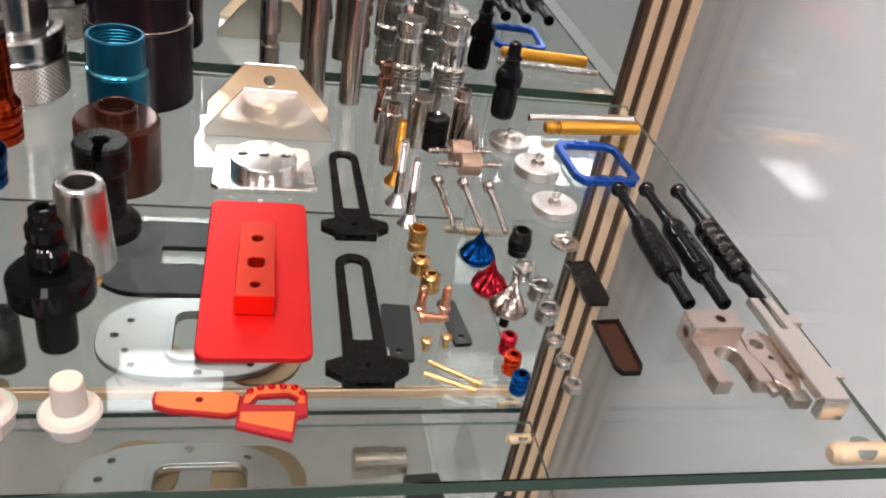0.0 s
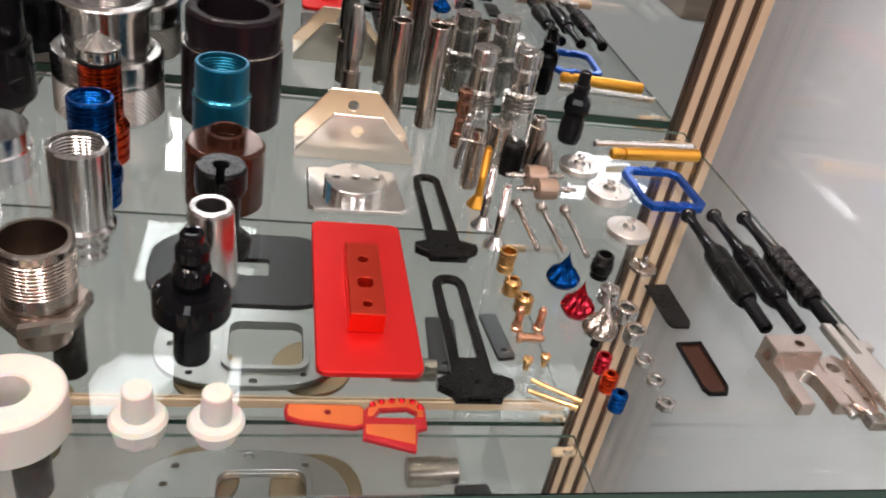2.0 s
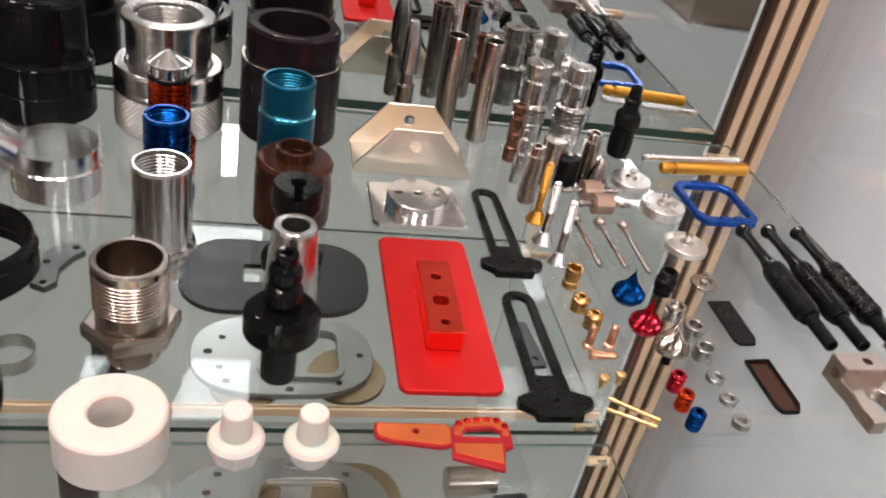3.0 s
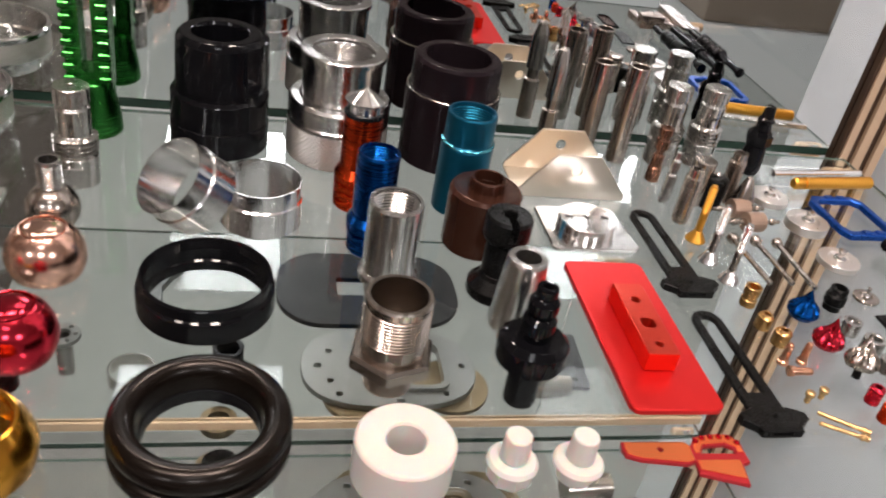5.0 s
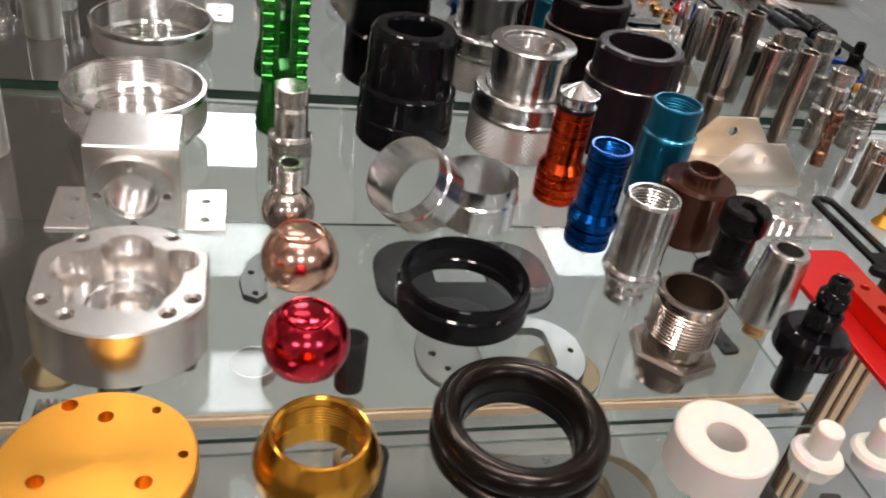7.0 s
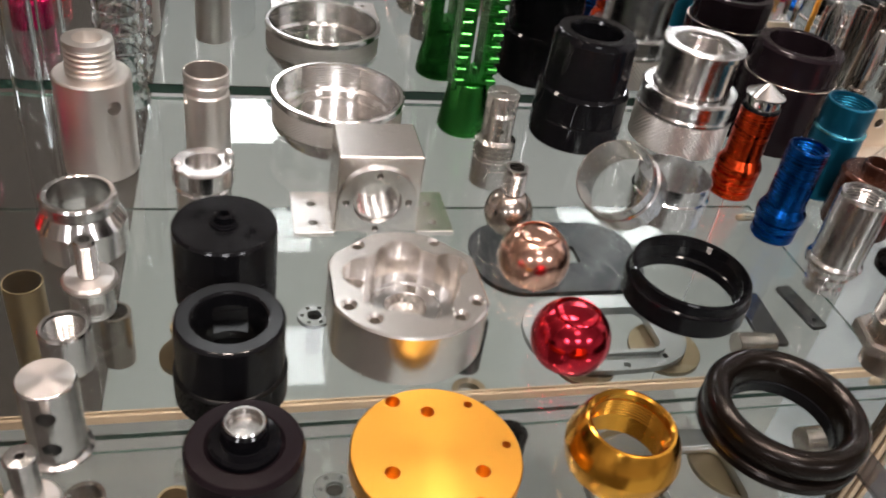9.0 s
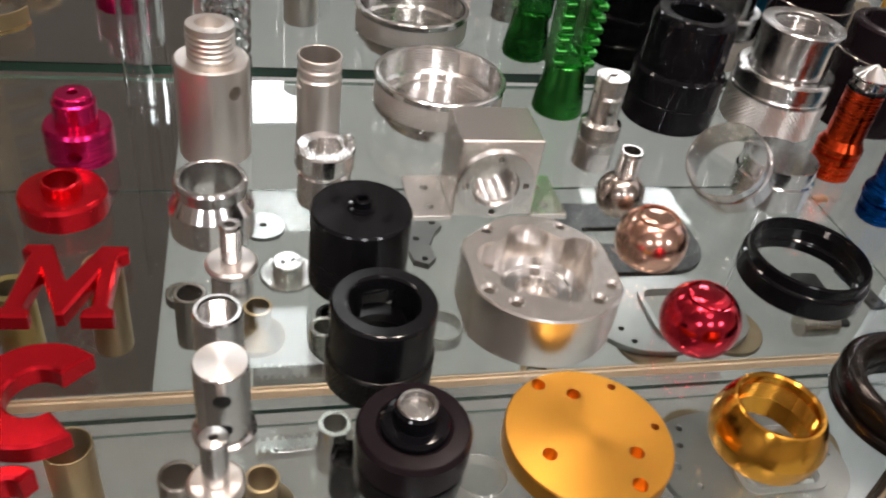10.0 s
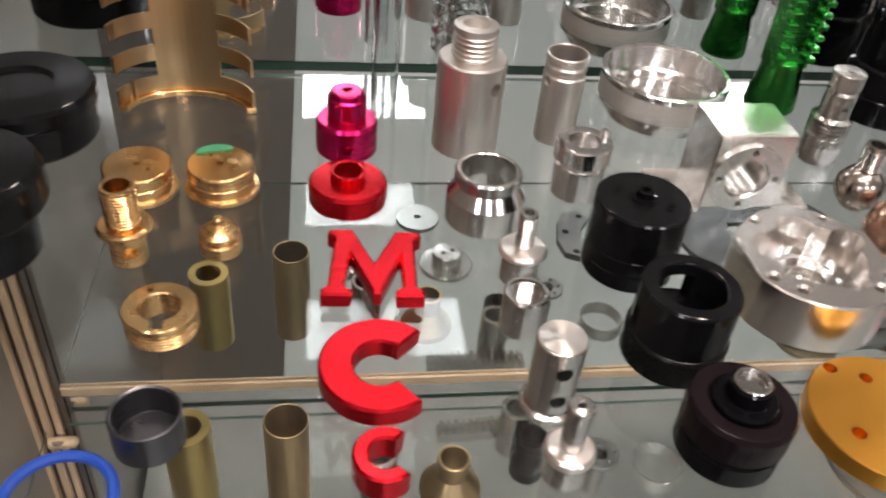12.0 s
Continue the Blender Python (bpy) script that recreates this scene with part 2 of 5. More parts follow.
def bored(me, *cutters):
    """The mesh with each cutter mesh taken out of it."""
    ob = bpy.data.objects.new("bored", me)
    scene.collection.objects.link(ob)
    tools = []
    for cm in cutters:
        t = bpy.data.objects.new("tool", cm)
        scene.collection.objects.link(t)
        tools.append(t)
        md = ob.modifiers.new("cut", "BOOLEAN")
        md.operation, md.object, md.solver = "DIFFERENCE", t, "EXACT"
    dg = bpy.context.evaluated_depsgraph_get()
    dg.update()
    out = bpy.data.meshes.new_from_object(ob.evaluated_get(dg))
    for o in tools + [ob]:
        bpy.data.objects.remove(o)
    for p in out.polygons:
        p.use_smooth = True
    out.set_sharp_from_angle(angle=radians(16))
    return out


def drill(x, y, z, r, length, rx=0, ry=0, rz=0):
    """A cutter along the turned z axis, millimetres."""
    return moved(rod(r, length, -length / 2, seg=24, c=0), x / 1000, y / 1000, z / 1000, rx, ry, rz)


LIFT = 0.0004


def solid(name, me, mat, x, y, label, category, group="", z=0.0, rx=0, ry=0, rz=0, kind=""):
    ob = new(name, me if not me.users else me.copy())
    ob.data.materials.clear()
    ob.data.materials.append(mat)
    ob.matrix_basis = pose(x, y, z + LIFT, rx, ry, rz)
    return tagged(ob, label, category, group, kind)


def thing(name, x, y, label, category, group="", z=0.0, rx=0, ry=0, rz=0):
    ob = new(name)
    ob.empty_display_size = 0.01
    ob.matrix_basis = pose(x, y, z + LIFT, rx, ry, rz)
    return tagged(ob, label, category, group)


def part(name, me, mat, parent, label="", at=None):
    ob = new(name, me if not me.users else me.copy())
    ob.data.materials.clear()
    ob.data.materials.append(mat)
    ob.parent = parent
    if at is not None:
        ob.matrix_basis = at
    if label:
        ob["label"] = label
    return ob


# ---- structure ----
def structure(name, x0, y0, z0, x1, y1, z1, mat, label, category, c=0.0):
    me = block(x0 * 1000, y0 * 1000, z0 * 1000, x1 * 1000, y1 * 1000, z1 * 1000, c)
    for p in me.polygons:
        p.use_smooth = False
    ob = new(name, me)
    me.materials.append(mat)
    return tagged(ob, label, category, "", "structure")


structure("floor", -4.6, -6.2, FLOOR - 0.05, 4.6, 1.3, FLOOR, CARPET, "grey smooth floor of the exhibition hall", "floor")
structure("carpet", -4.45, -6.1, FLOOR, -0.76, 0.19, FLOOR + 0.008, DARK_CARPET, "dark brown carpet on the hall floor", "carpet")
structure("ceiling", -4.6, -6.2, CEIL, 4.6, 1.3, CEIL + 0.08, CEILING, "grey painted hall ceiling with lamps", "ceiling")
structure("wall_north", -4.6, 1.2, FLOOR, 4.6, 1.3, CEIL, WALL, "plain pale grey hall wall behind the cabinet", "wall")
structure("wall_south", -4.6, -6.3, FLOOR, 4.6, -6.2, CEIL, WALL, "plain pale grey hall wall", "wall")
structure("wall_east", 4.5, -6.2, FLOOR, 4.6, 1.2, CEIL, WALL, "plain pale grey hall wall", "wall")
structure("wall_west", -4.6, -6.2, FLOOR, -4.5, 1.2, CEIL, WALL, "plain pale grey hall wall", "wall")

# display cabinet: sides, mirror back, base
XR, XL, YF, YB, YM = 0.3155, -0.958, 0.2245, 0.6275, 0.6375
side_pane = structure("side_panel_right", XR + 0.0415, 0.10, FLOOR, XR + 0.0475, 0.70, 0.95, SIDE_GLASS, "clear glass side panel of the display cabinet", "cabinet panel")
side_pane.visible_shadow = False
structure("side_partition", 0.52, 0.29, FLOOR, 0.54, 1.15, CEIL - 0.02, PANEL, "glossy white laminate partition beside the display cabinet", "partition", 1)
structure("side_panel_left", XL - 0.03, 0.16, FLOOR, XL - 0.012, 0.70, 0.95, PANEL_DARK, "dark grey-brown laminate side panel of the display cabinet", "cabinet panel", 1)
structure("mirror_back", XL, YM, FLOOR + 0.1, XR + 0.038, YM + 0.005, 0.95, MIRROR, "large plain mirror forming the cabinet back", "mirror")
structure("back_board", XL - 0.02, YM + 0.012, FLOOR, XR + 0.038, YM + 0.025, 0.95, PANEL, "white board behind the cabinet mirror", "cabinet panel")
structure("cabinet_base", XL, 0.20, FLOOR, XR, YM - 0.004, FLOOR + 0.12, BASE, "pale grey laminate base of the display cabinet", "cabinet base", 1)
structure("bottom_rail", XL, YM - 0.004, LOW + 0.031, XR - 0.02, YM - 0.0005, LOW + 0.043, RAIL, "champagne metal rail along the mirror foot", "rail", 1)


def shelf(name, z, label, mat):
    me = block(XL * 1000, YF * 1000, (z - 0.008) * 1000, XR * 1000, YB * 1000, z * 1000, 0.5)
    ob = new(name, me)
    me.materials.append(mat)
    me.materials.append(GLASS_EDGE)
    for p in me.polygons:
        p.use_smooth = False
        p.material_index = 0 if abs(p.normal.z) > 0.5 else 1
    ob.visible_shadow = False
    return tagged(ob, label, "glass shelf", "", "structure")


shelf("shelf_upper", 0.0, "clear glass shelf with green polished edges", GLASS)
shelf("shelf_lower", LOW, "clear glass shelf with green edges below the display", GLASS_COATED)


def post(name, x, side):
    """A champagne profile with dark grooves, in the corner between mirror and side panel."""
    p = thing(name, x, 0.627, "champagne metal corner profile with dark grooves", "corner post")
    p["kind"] = "structure"
    h0, h1 = FLOOR * 1000, 950
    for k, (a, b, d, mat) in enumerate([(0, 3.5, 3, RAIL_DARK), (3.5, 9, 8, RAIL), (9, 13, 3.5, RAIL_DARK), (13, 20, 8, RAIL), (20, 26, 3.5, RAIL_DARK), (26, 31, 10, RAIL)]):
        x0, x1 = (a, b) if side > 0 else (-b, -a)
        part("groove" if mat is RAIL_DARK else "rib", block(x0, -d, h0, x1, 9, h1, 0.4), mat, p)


side_post = thing("post_right", 0.0, 0.0, "champagne metal corner profile with dark grooves", "corner post")
side_post["kind"] = "structure"
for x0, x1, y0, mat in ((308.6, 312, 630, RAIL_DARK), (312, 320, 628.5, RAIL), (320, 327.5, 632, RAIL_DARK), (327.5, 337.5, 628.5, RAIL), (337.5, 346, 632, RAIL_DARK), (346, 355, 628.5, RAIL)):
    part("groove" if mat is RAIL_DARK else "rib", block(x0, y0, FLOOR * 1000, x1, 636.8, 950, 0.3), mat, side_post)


post("post_left", -0.940, -1)


def shelf_pin(x, y, z, d):
    reach = 65 if d > 0 and y < 0.4 else 22
    s = thing("shelf_bracket", x, y, "small brushed metal shelf bracket under the glass", "shelf bracket", "shelf brackets", z=z)
    part("arm", moved(turned([(0, -6), (3.4, -5.4), (5.6, -3), (6, 0), (6, reach), (0, reach)]), 0, 0, -0.0148, 0, 90 * d, 0), RAIL, s)
    part("pad", moved(rod(7, 3, 0), -0.012 * -d, 0, -0.0125), STEEL, s)


for z in (0.0, LOW):
    for y in (0.243, 0.612):
        shelf_pin(XR - 0.024, y, z, 1)
        shelf_pin(XL + 0.024, y, z, -1)

for x, y, sx, sy, p in PANELS:
    c = thing("ceiling_light", x, y, "square flat ceiling light panel with cool white light", "ceiling light", "ceiling lights", z=CEIL - 0.022)
    part("frame", slab([rounded(-sx * 520, -sy * 520, sx * 520, sy * 520, 8), rounded(-sx * 490, -sy * 490, sx * 490, sy * 490, 4)], 20, 1), PANEL, c)
    part("diffuser", slab([rounded(-sx * 489, -sy * 489, sx * 489, sy * 489, 4)], 6, 1, 12), DIFFUSER, c)
for x, y, p in DOWN:
    c = thing("ceiling_downlight", x, y, "round warm white ceiling downlight above the cabinet", "ceiling light", "ceiling downlights", z=CEIL - 0.022)
    part("rim", tube(170, 152, 20), PANEL, c)
    part("lens", rod(151, 5, 14), DIFFUSER, c)


# ---- upper shelf: tall parts along the mirror ----
def steel_tube(x, y, h):
    solid("steel_tube", tube(8.3, 7.0, h), STEEL_WARM, x, y, "tall thin-walled brushed steel tube standing upright", "tube", "steel tubes")


steel_tube(0.0703, 0.594, 83)
steel_tube(0.0430, 0.601, 82)

rodp = thing("pointed_rod", 0.0090, 0.606, "slim steel rod with a notch and a pointed tip", "rod")
part("shank", turned([(0, 0), (7.3, 0), (7.3, 36), (5.2, 37), (5.2, 46), (0, 46)]), STEEL_WARM, rodp)
part("tip", turned([(0, 46), (7.5, 46), (7.5, 66), (6.6, 76), (4.2, 87), (3.0, 88), (0, 88)]), STEEL, rodp)


def folded_bracket():
    b = thing("folded_bracket", 0.0095, 0.545, "folded sheet aluminium bracket with two sloping lugs and holes", "bracket")
    lug = [(-43, 0), (43, 0), (43, 5), (17, 36), (-17, 36), (-43, 5)]
    for y, lab in ((24, ""), (-19, "")):
        part("lug", moved(slab([lug, ring_of(0, 23.5, 4.2)], 2.0, 0.3), 0, y / 1000, 0.0, 90, 0, 0), ALU_SATIN, b)
    part("web", block(-43, -19, 0, 43, 22, 2, 0.4), ALU_SATIN, b)


folded_bracket()


ALU_STEEL = surface("grey_turned_steel", (0.56, 0.54, 0.51), 1, 0.22, 0.06, RINGS, 0.2, relief=0.00006, spun=0.6)


def valve_body(x, y, h=66, group="valve bodies"):
    v = thing("valve_body", x, y, "turned steel valve body with rings and a drilled top", "valve body", group)
    k = h / 66
    pr = [(0, 0), (13.6, 0), (13.6, 20 * k), (12.2, 21 * k)] + thread(14.0, 21.5 * k, 34 * k, 3.0, 2.4) + [(10.4, 34.5 * k), (10.4, 52 * k), (9.0, 53 * k), (9.0, 55 * k), (10.8, 55.6 * k), (10.8, h), (2.0, h), (2.0, h - 6), (0, h - 6)]
    me = bored(turned(pr), drill(0, -10, 43 * k, 1.6, 14, 90), drill(10, 0, 47 * k, 1.6, 14, 0, 90))
    vb = part("body", me, ALU_STEEL, v)
    part("flat", block(-6, -13.95, 1, 6, -13.0, 15, 0.2), STEEL, vb)


valve_body(0.1112, 0.597, 69, "valve bodies at the tubes")
valve_body(0.1465, 0.599, 69, "valve bodies at the tubes")
valve_body(-0.3370, 0.515, 67, "valve body by the balls")

bot = thing("black_nozzle", 0.1921, 0.588, "slender black stepped nozzle standing on the glass", "nozzle")
part("base", turned([(0, 0), (8.5, 0), (9.8, 4), (10, 16), (8.6, 26), (0, 26)]), BLACK, bot)
part("collar", turned([(0, 26), (9.2, 26), (11.2, 28), (11.2, 36), (8.4, 40), (0, 40)], seg=8), BLACK_GLOSS, bot)
part("stem", turned([(0, 40), (6.6, 40), (6.2, 47), (7.2, 48), (7.2, 50), (5.4, 51), (4.6, 61), (2.4, 62), (2.4, 56), (0, 56)]), BLACK, bot)

# ---- small turned parts ----
cf = thing("copper_fitting", 0.0918, 0.5623, "slim copper-brown fitting with stepped ends", "fitting")
part("body", turned([(0, 0), (5.8, 0), (5.8, 12), (4.8, 13), (4.8, 23), (3.2, 24), (3.2, 28), (5.8, 29), (5.8, 37), (4.0, 38), (4.0, 40), (5.8, 41), (5.8, 47), (2.2, 48), (2.2, 42), (0, 42)]), surface("copper_brown", (0.30, 0.15, 0.10), 1, 0.25, 0.1, RINGS, 0.05), cf)


def threaded_stud(x, y, r, h, mat):
    s = thing("threaded_stud", x, y, "upright steel stud with a fine thread and hollow tip", "stud", "threaded studs")
    part("thread", turned([(0, 0), (r - 0.8, 0)] + thread(r + 0.3, 0.8, h - 6, 2.2, 1.3) + [(r - 1, h - 5.5), (r - 1, h), (r - 2.8, h), (r - 2.8, h - 4), (0, h - 4)], c=0), mat, s)


threaded_stud(0.0896, 0.499, 6.1, 45, STEEL_WARM)
threaded_stud(0.1440, 0.534, 6.4, 43, STEEL_WARM)
solid("plain_pin", turned([(0, 0), (8.6, 0), (9.0, 0.6), (9.0, 36.5), (8.4, 37.4), (0.9, 37.6), (0, 37.2)]), STEEL_WARM, 0.1140, 0.530, "plain turned steel pin with a flat top", "pin")

sp_ = thing("stepped_pin", 0.0875, 0.5265, "slim stepped steel pin standing upright", "pin", rx=-2, ry=2)
part("shank", turned([(0, 0), (4.2, 0), (4.2, 24), (2.8, 25), (2.8, 27), (3.6, 28), (3.6, 36), (2.2, 37), (2.2, 43), (0, 43.6)]), STEEL, sp_)

bc = thing("black_spacer", 0.1258, 0.5257, "small matt black cylinder with a short nub", "spacer")
part("body", turned([(0, 0), (9.4, 0), (9.4, 24.5), (8, 25.5), (0, 25.5)]), BLACK_MATT, bc)
part("nub", turned([(0, 25.5), (2.8, 25.5), (2.8, 28), (1.6, 29), (0, 29)]), STEEL, bc)
solid("bullet_cone", turned([(0, 0), (10.2, 0), (10.4, 3), (9.6, 9), (7.8, 16), (4.8, 25), (2.0, 31), (0, 32.5)]), STEEL_WARM, 0.1480, 0.5170, "polished bullet-shaped steel cone", "cone")


def flat_screw(x, y, mat, label):
    s = thing("countersunk_screw", x, y, label, "screw", "countersunk screws")
    part("head", turned([(0, 0), (7.3, 0), (7.4, 0.8), (2.9, 8), (0, 8)]), mat, s)
    part("shank", rod(2.7, 16, 8), STEEL_WARM if mat is ALU_BRIGHT else mat, s)
    part("thread", turned([(0, 24), (2.2, 24)] + thread(2.9, 24.2, 44, 1.8, 0.7) + [(2.0, 44.5), (2.0, 45.5), (0, 45.5)], c=0, seg=32), mat, s)


flat_screw(0.0918, 0.4736, GOLD, "gold countersunk screw standing on its head")
flat_screw(0.0897, 0.4465, ALU_BRIGHT, "silver countersunk screw standing on its head")
flat_screw(0.0940, 0.4234, ALU_BRIGHT, "silver countersunk screw standing on its head")


def knob_shaft(x, y, turn):
    s = thing("knob_shaft", x, y, "brown fluted knob on a slim steel shaft, lying down", "shaft", "knob shafts", z=0.0078, rz=turn)
    part("knob", moved(turned([(0, -7), (7.6, -7), (7.8, -6), (7.8, 6), (7.6, 7), (0, 7)], seg=20, c=0), 0, 0, 0, 0, 90), surface("tan_anodised", (0.36, 0.25, 0.19), 0.6, 0.36), s)
    for d in (-1, 1):
        part("pin", moved(turned([(0, 7), (2.6, 7), (2.6, 11), (1.7, 12), (1.7, 15), (2.8, 15.5), (2.8, 18), (1.6, 18.5), (1.6, 23), (0, 23)]), 0, 0, 0, 0, 90 * d), STEEL_WARM, s)


knob_shaft(0.1418, 0.5085, 4)
knob_shaft(0.1450, 0.4895, 4)


def head_pin(x0, y0, x1, y1):
    a = math.degrees(math.atan2(y1 - y0, x1 - x0))
    s = thing("headed_pin", x0, y0, "thin steel pin with a round head, lying flat", "pin", "headed pins", z=0.0042, rz=a)
    n = 1000 * math.hypot(x1 - x0, y1 - y0)
    part("head", moved(turned([(0, -2), (4.0, -2), (4.0, 3), (2.2, 4), (0, 4)]), 0, 0, 0, 0, 90), STEEL_WARM, s)
    part("shank", moved(turned([(0, 4), (1.9, 4), (1.9, n), (0, n)]), 0, 0, 0, 0, 90), STEEL_WARM, s)


head_pin(0.1197, 0.4712, 0.1211, 0.4150)
head_pin(0.1373, 0.4692, 0.1387, 0.4155)
head_pin(0.1542, 0.4671, 0.1534, 0.4110)

solid("silver_tube", moved(tube(3.3, 2.1, 94), 0, 0, 0.0033, 0, 90, 6.5), ALU_BRIGHT, 0.2127, 0.5800, "thin silver tube lying on the glass", "tube")
gr = thing("gold_rod", 0.2193, 0.5600, "shiny gold rod with a ball end, lying on the glass", "rod", z=0.0056, rz=6.5)
part("ball_end", moved(turned([(0, 0), (3.5, 0.8), (5.2, 3), (5.2, 9), (3.9, 10), (3.9, 12.5), (0, 12.5)]), 0, 0, 0, 0, 90), GOLD, gr)
part("shaft", moved(turned([(0, 12.5), (5.4, 12.5), (5.4, 82), (4.8, 83), (0, 83)]), 0, 0, 0, 0, 90), GOLD, gr)


def blue_frame():
    o = [(-21, -31), (19, -31), (25, -24), (25, 22), (18, 29), (-20, 29), (-26, 22), (-26, -22)]
    i = [(-18, -24), (16, -24), (20, -20), (20, 18), (15, 23), (-16, 23), (-21, 18), (-21, -18)]
    f = thing("bezel_plate", 0.2478, 0.5125, "bright blue anodised rectangular frame with notched bars", "frame", rz=2)
    bz = part("bezel", slab([o, i], 5.5, 0.8), BLUE_MATT, f)
    for x in (-9, 3):
        part("rib", block(x, 24, 5.2, x + 7, 28.5, 6.6, 0.3), BLUE_MATT, bz)
        part("rib", block(x, -29.5, 5.2, x + 7, -24.5, 6.6, 0.3), BLUE_MATT, bz)


blue_frame()


def spool_disc(x, y, r, t, label, nub=True, holes=0, mat=SPUN_FACE):
    d = thing("turned_disc", x, y, label, "disc", "turned discs")
    pr = [(0, 0), (r, 0), (r, t), (r * 0.55, t + 0.2), (r * 0.5, t - 0.6), (r * 0.22, t - 0.6), (0, t - 0.6)]
    me = turned(pr)
    if holes:
        me = bored(me, *[drill(r * 0.78 * math.cos(a), r * 0.78 * math.sin(a), t, 1.1, 3) for a in (0.6, 2.7, 4.8)])
    part("disc", me, mat, d)
    if nub:
        part("stub", turned([(0, t - 0.6), (r * 0.3, t - 0.6), (r * 0.3, t + 1.2), (r * 0.14, t + 2), (r * 0.14, t + 5), (r * 0.2, t + 5.5), (r * 0.2, t + 7), (0, t + 7.5)]), STEEL, d)


spool_disc(0.1864, 0.5384, 15.8, 5, "flat turned aluminium disc with a small nub")
spool_disc(0.1968, 0.4973, 16.5, 7.5, "thick aluminium disc with a shaft and screw holes", holes=3)
spool_disc(0.1960, 0.4490, 15.5, 4.7, "thin bright aluminium disc with a small nub")
spool_disc(0.1915, 0.4061, 9.0, 2.5, "tiny steel disc with a pin", mat=STEEL_WARM)


def fluted_cone(x, y, r, h, mat, label, tilt=0):
    """A cone with hollow flutes that twist a little to its tip."""
    bm = bmesh.new()
    seg, rows = 60, 10
    grid = []
    for j in range(rows + 1):
        u = j / rows
        base = r * ((1 - u) ** 1.35 * (1 + 0.28 * math.sin(math.pi * min(1, 2.2 * u))) if u < 0.97 else 0.01)
        ring = []
        for i in range(seg):
            a = 2 * math.pi * i / seg + 0.35 * u
            f = 1 - 0.28 * (0.5 + 0.5 * math.cos(10 * a)) * math.sin(math.pi * min(1, u * 1.1)) if u else 1
            rr = max(0.25, base * f)
            ring.append(bm.verts.new((rr / 1000 * math.cos(a), rr / 1000 * math.sin(a), (3.2 + (h - 3.2) * u) / 1000)))
        grid.append(ring)
    foot = [bm.verts.new((v.co.x * 0.80, v.co.y * 0.80, 0)) for v in grid[0]]
    grid.insert(0, foot)
    for a_, b_ in zip(grid, grid[1:]):
        for i in range(seg):
            bm.faces.new((a_[i], a_[(i + 1) % seg], b_[(i + 1) % seg], b_[i]))
    bm.faces.new(grid[0][::-1])
    bm.faces.new(grid[-1])
    me = finish(bm, "cone", 24)
    if tilt:
        c = thing("fluted_cone", x, y, label, "cone", "fluted cones", z=0.0062, rx=tilt, ry=8)
        part("cone", me, mat, c)
        part("stub", rod(2.6, 7, -7), BLACK_MATT, c)
    else:
        solid("fluted_cone", me, mat, x, y, label, "cone", "fluted cones")


fluted_cone(0.1298, 0.3867, 10.5, 23, BLUE, "bright blue anodised cone with twisted flutes")
fluted_cone(0.1305, 0.3573, 10.2, 23, RED_MIRROR, "bright red anodised cone with twisted flutes")
fluted_cone(0.1335, 0.3290, 10.4, 24, STEEL_WARM, "silver cone with twisted flutes, tipped on its stub", tilt=-15)

bf = thing("black_adapter", 0.1574, 0.3952, "small black knurled adapter", "adapter")
part("body", turned([(0, 0), (6.0, 0), (6.0, 4), (7.0, 5), (7.0, 11), (6.0, 12)] + thread(6.0, 12, 17, 1.2, 0.5) + [(4.4, 17.4), (4.4, 9), (0, 9)], c=0), BLACK_MATT, bf)


def sleeve(x, y, ro, ri, h, mat, label, threads=False, group="steel sleeves"):
    if threads:
        pr = [(ro, 0), (ro, h - 3.5), (ro - 0.6, h - 3.2), (ro - 0.6, h - 2.2), (ro, h - 2), (ro, h), (ri, h)] + thread(ri + 0.8, h - 0.5, 1, 1.2, 0.6) + [(ri, 0)]
        solid("sleeve", turned(pr, c=0), mat, x, y, label, "sleeve", group)
    else:
        solid("sleeve", tube(ro, ri, h, c=0.5), mat, x, y, label, "sleeve", group)


sleeve(0.1541, 0.3694, 6.2, 4.3, 9.7, STEEL, "threaded steel sleeve with a groove", True)
sleeve(0.1592, 0.3520, 6.9, 3.8, 9.9, STEEL, "plain thick-walled steel sleeve")
sleeve(0.1580, 0.3327, 6.6, 4.0, 9.2, STEEL, "plain thick-walled steel sleeve")
sleeve(0.1577, 0.3142, 5.4, 3.3, 3.6, STEEL, "thin bright steel washer", group="washers")
sleeve(0.1578, 0.2972, 5.1, 2.8, 4.0, STEEL, "thin bright steel washer", group="washers")
nut = slab([ring_of(0, 0, 5.4, 6), ring_of(0, 0, 2.6, 20)], 4.4, 0.3)
solid("hex_nut", nut, STEEL, 0.1567, 0.2795, "small bright hexagon nut", "nut")


def gold_bush(x, y, h, kind):
    b = thing("brass_bush", x, y, "small golden brass bush with a bored top", "bush", "brass bushes")
    if kind:
        pr = [(0, 0), (5.5, 0), (5.5, 5), (4.9, 5.6), (4.9, 8.5), (5.6, 9.2), (5.6, h), (4.0, h), (4.0, h - 6), (0, h - 6)]
    else:
        pr = [(0, 0), (5.5, 0), (5.5, h - 2), (4.6, h - 1.4), (3.6, h), (2.0, h), (2.0, h - 6), (0, h - 6)]
    part("body", turned(pr), surface("golden_brass", (0.62, 0.36, 0.14), 1, 0.24, 0.08, RINGS, 0.06), b)


gold_bush(0.0951, 0.3969, 15.0, 1)
gold_bush(0.0937, 0.3735, 11.0, 0)
gold_bush(0.0969, 0.3573, 11.6, 0)


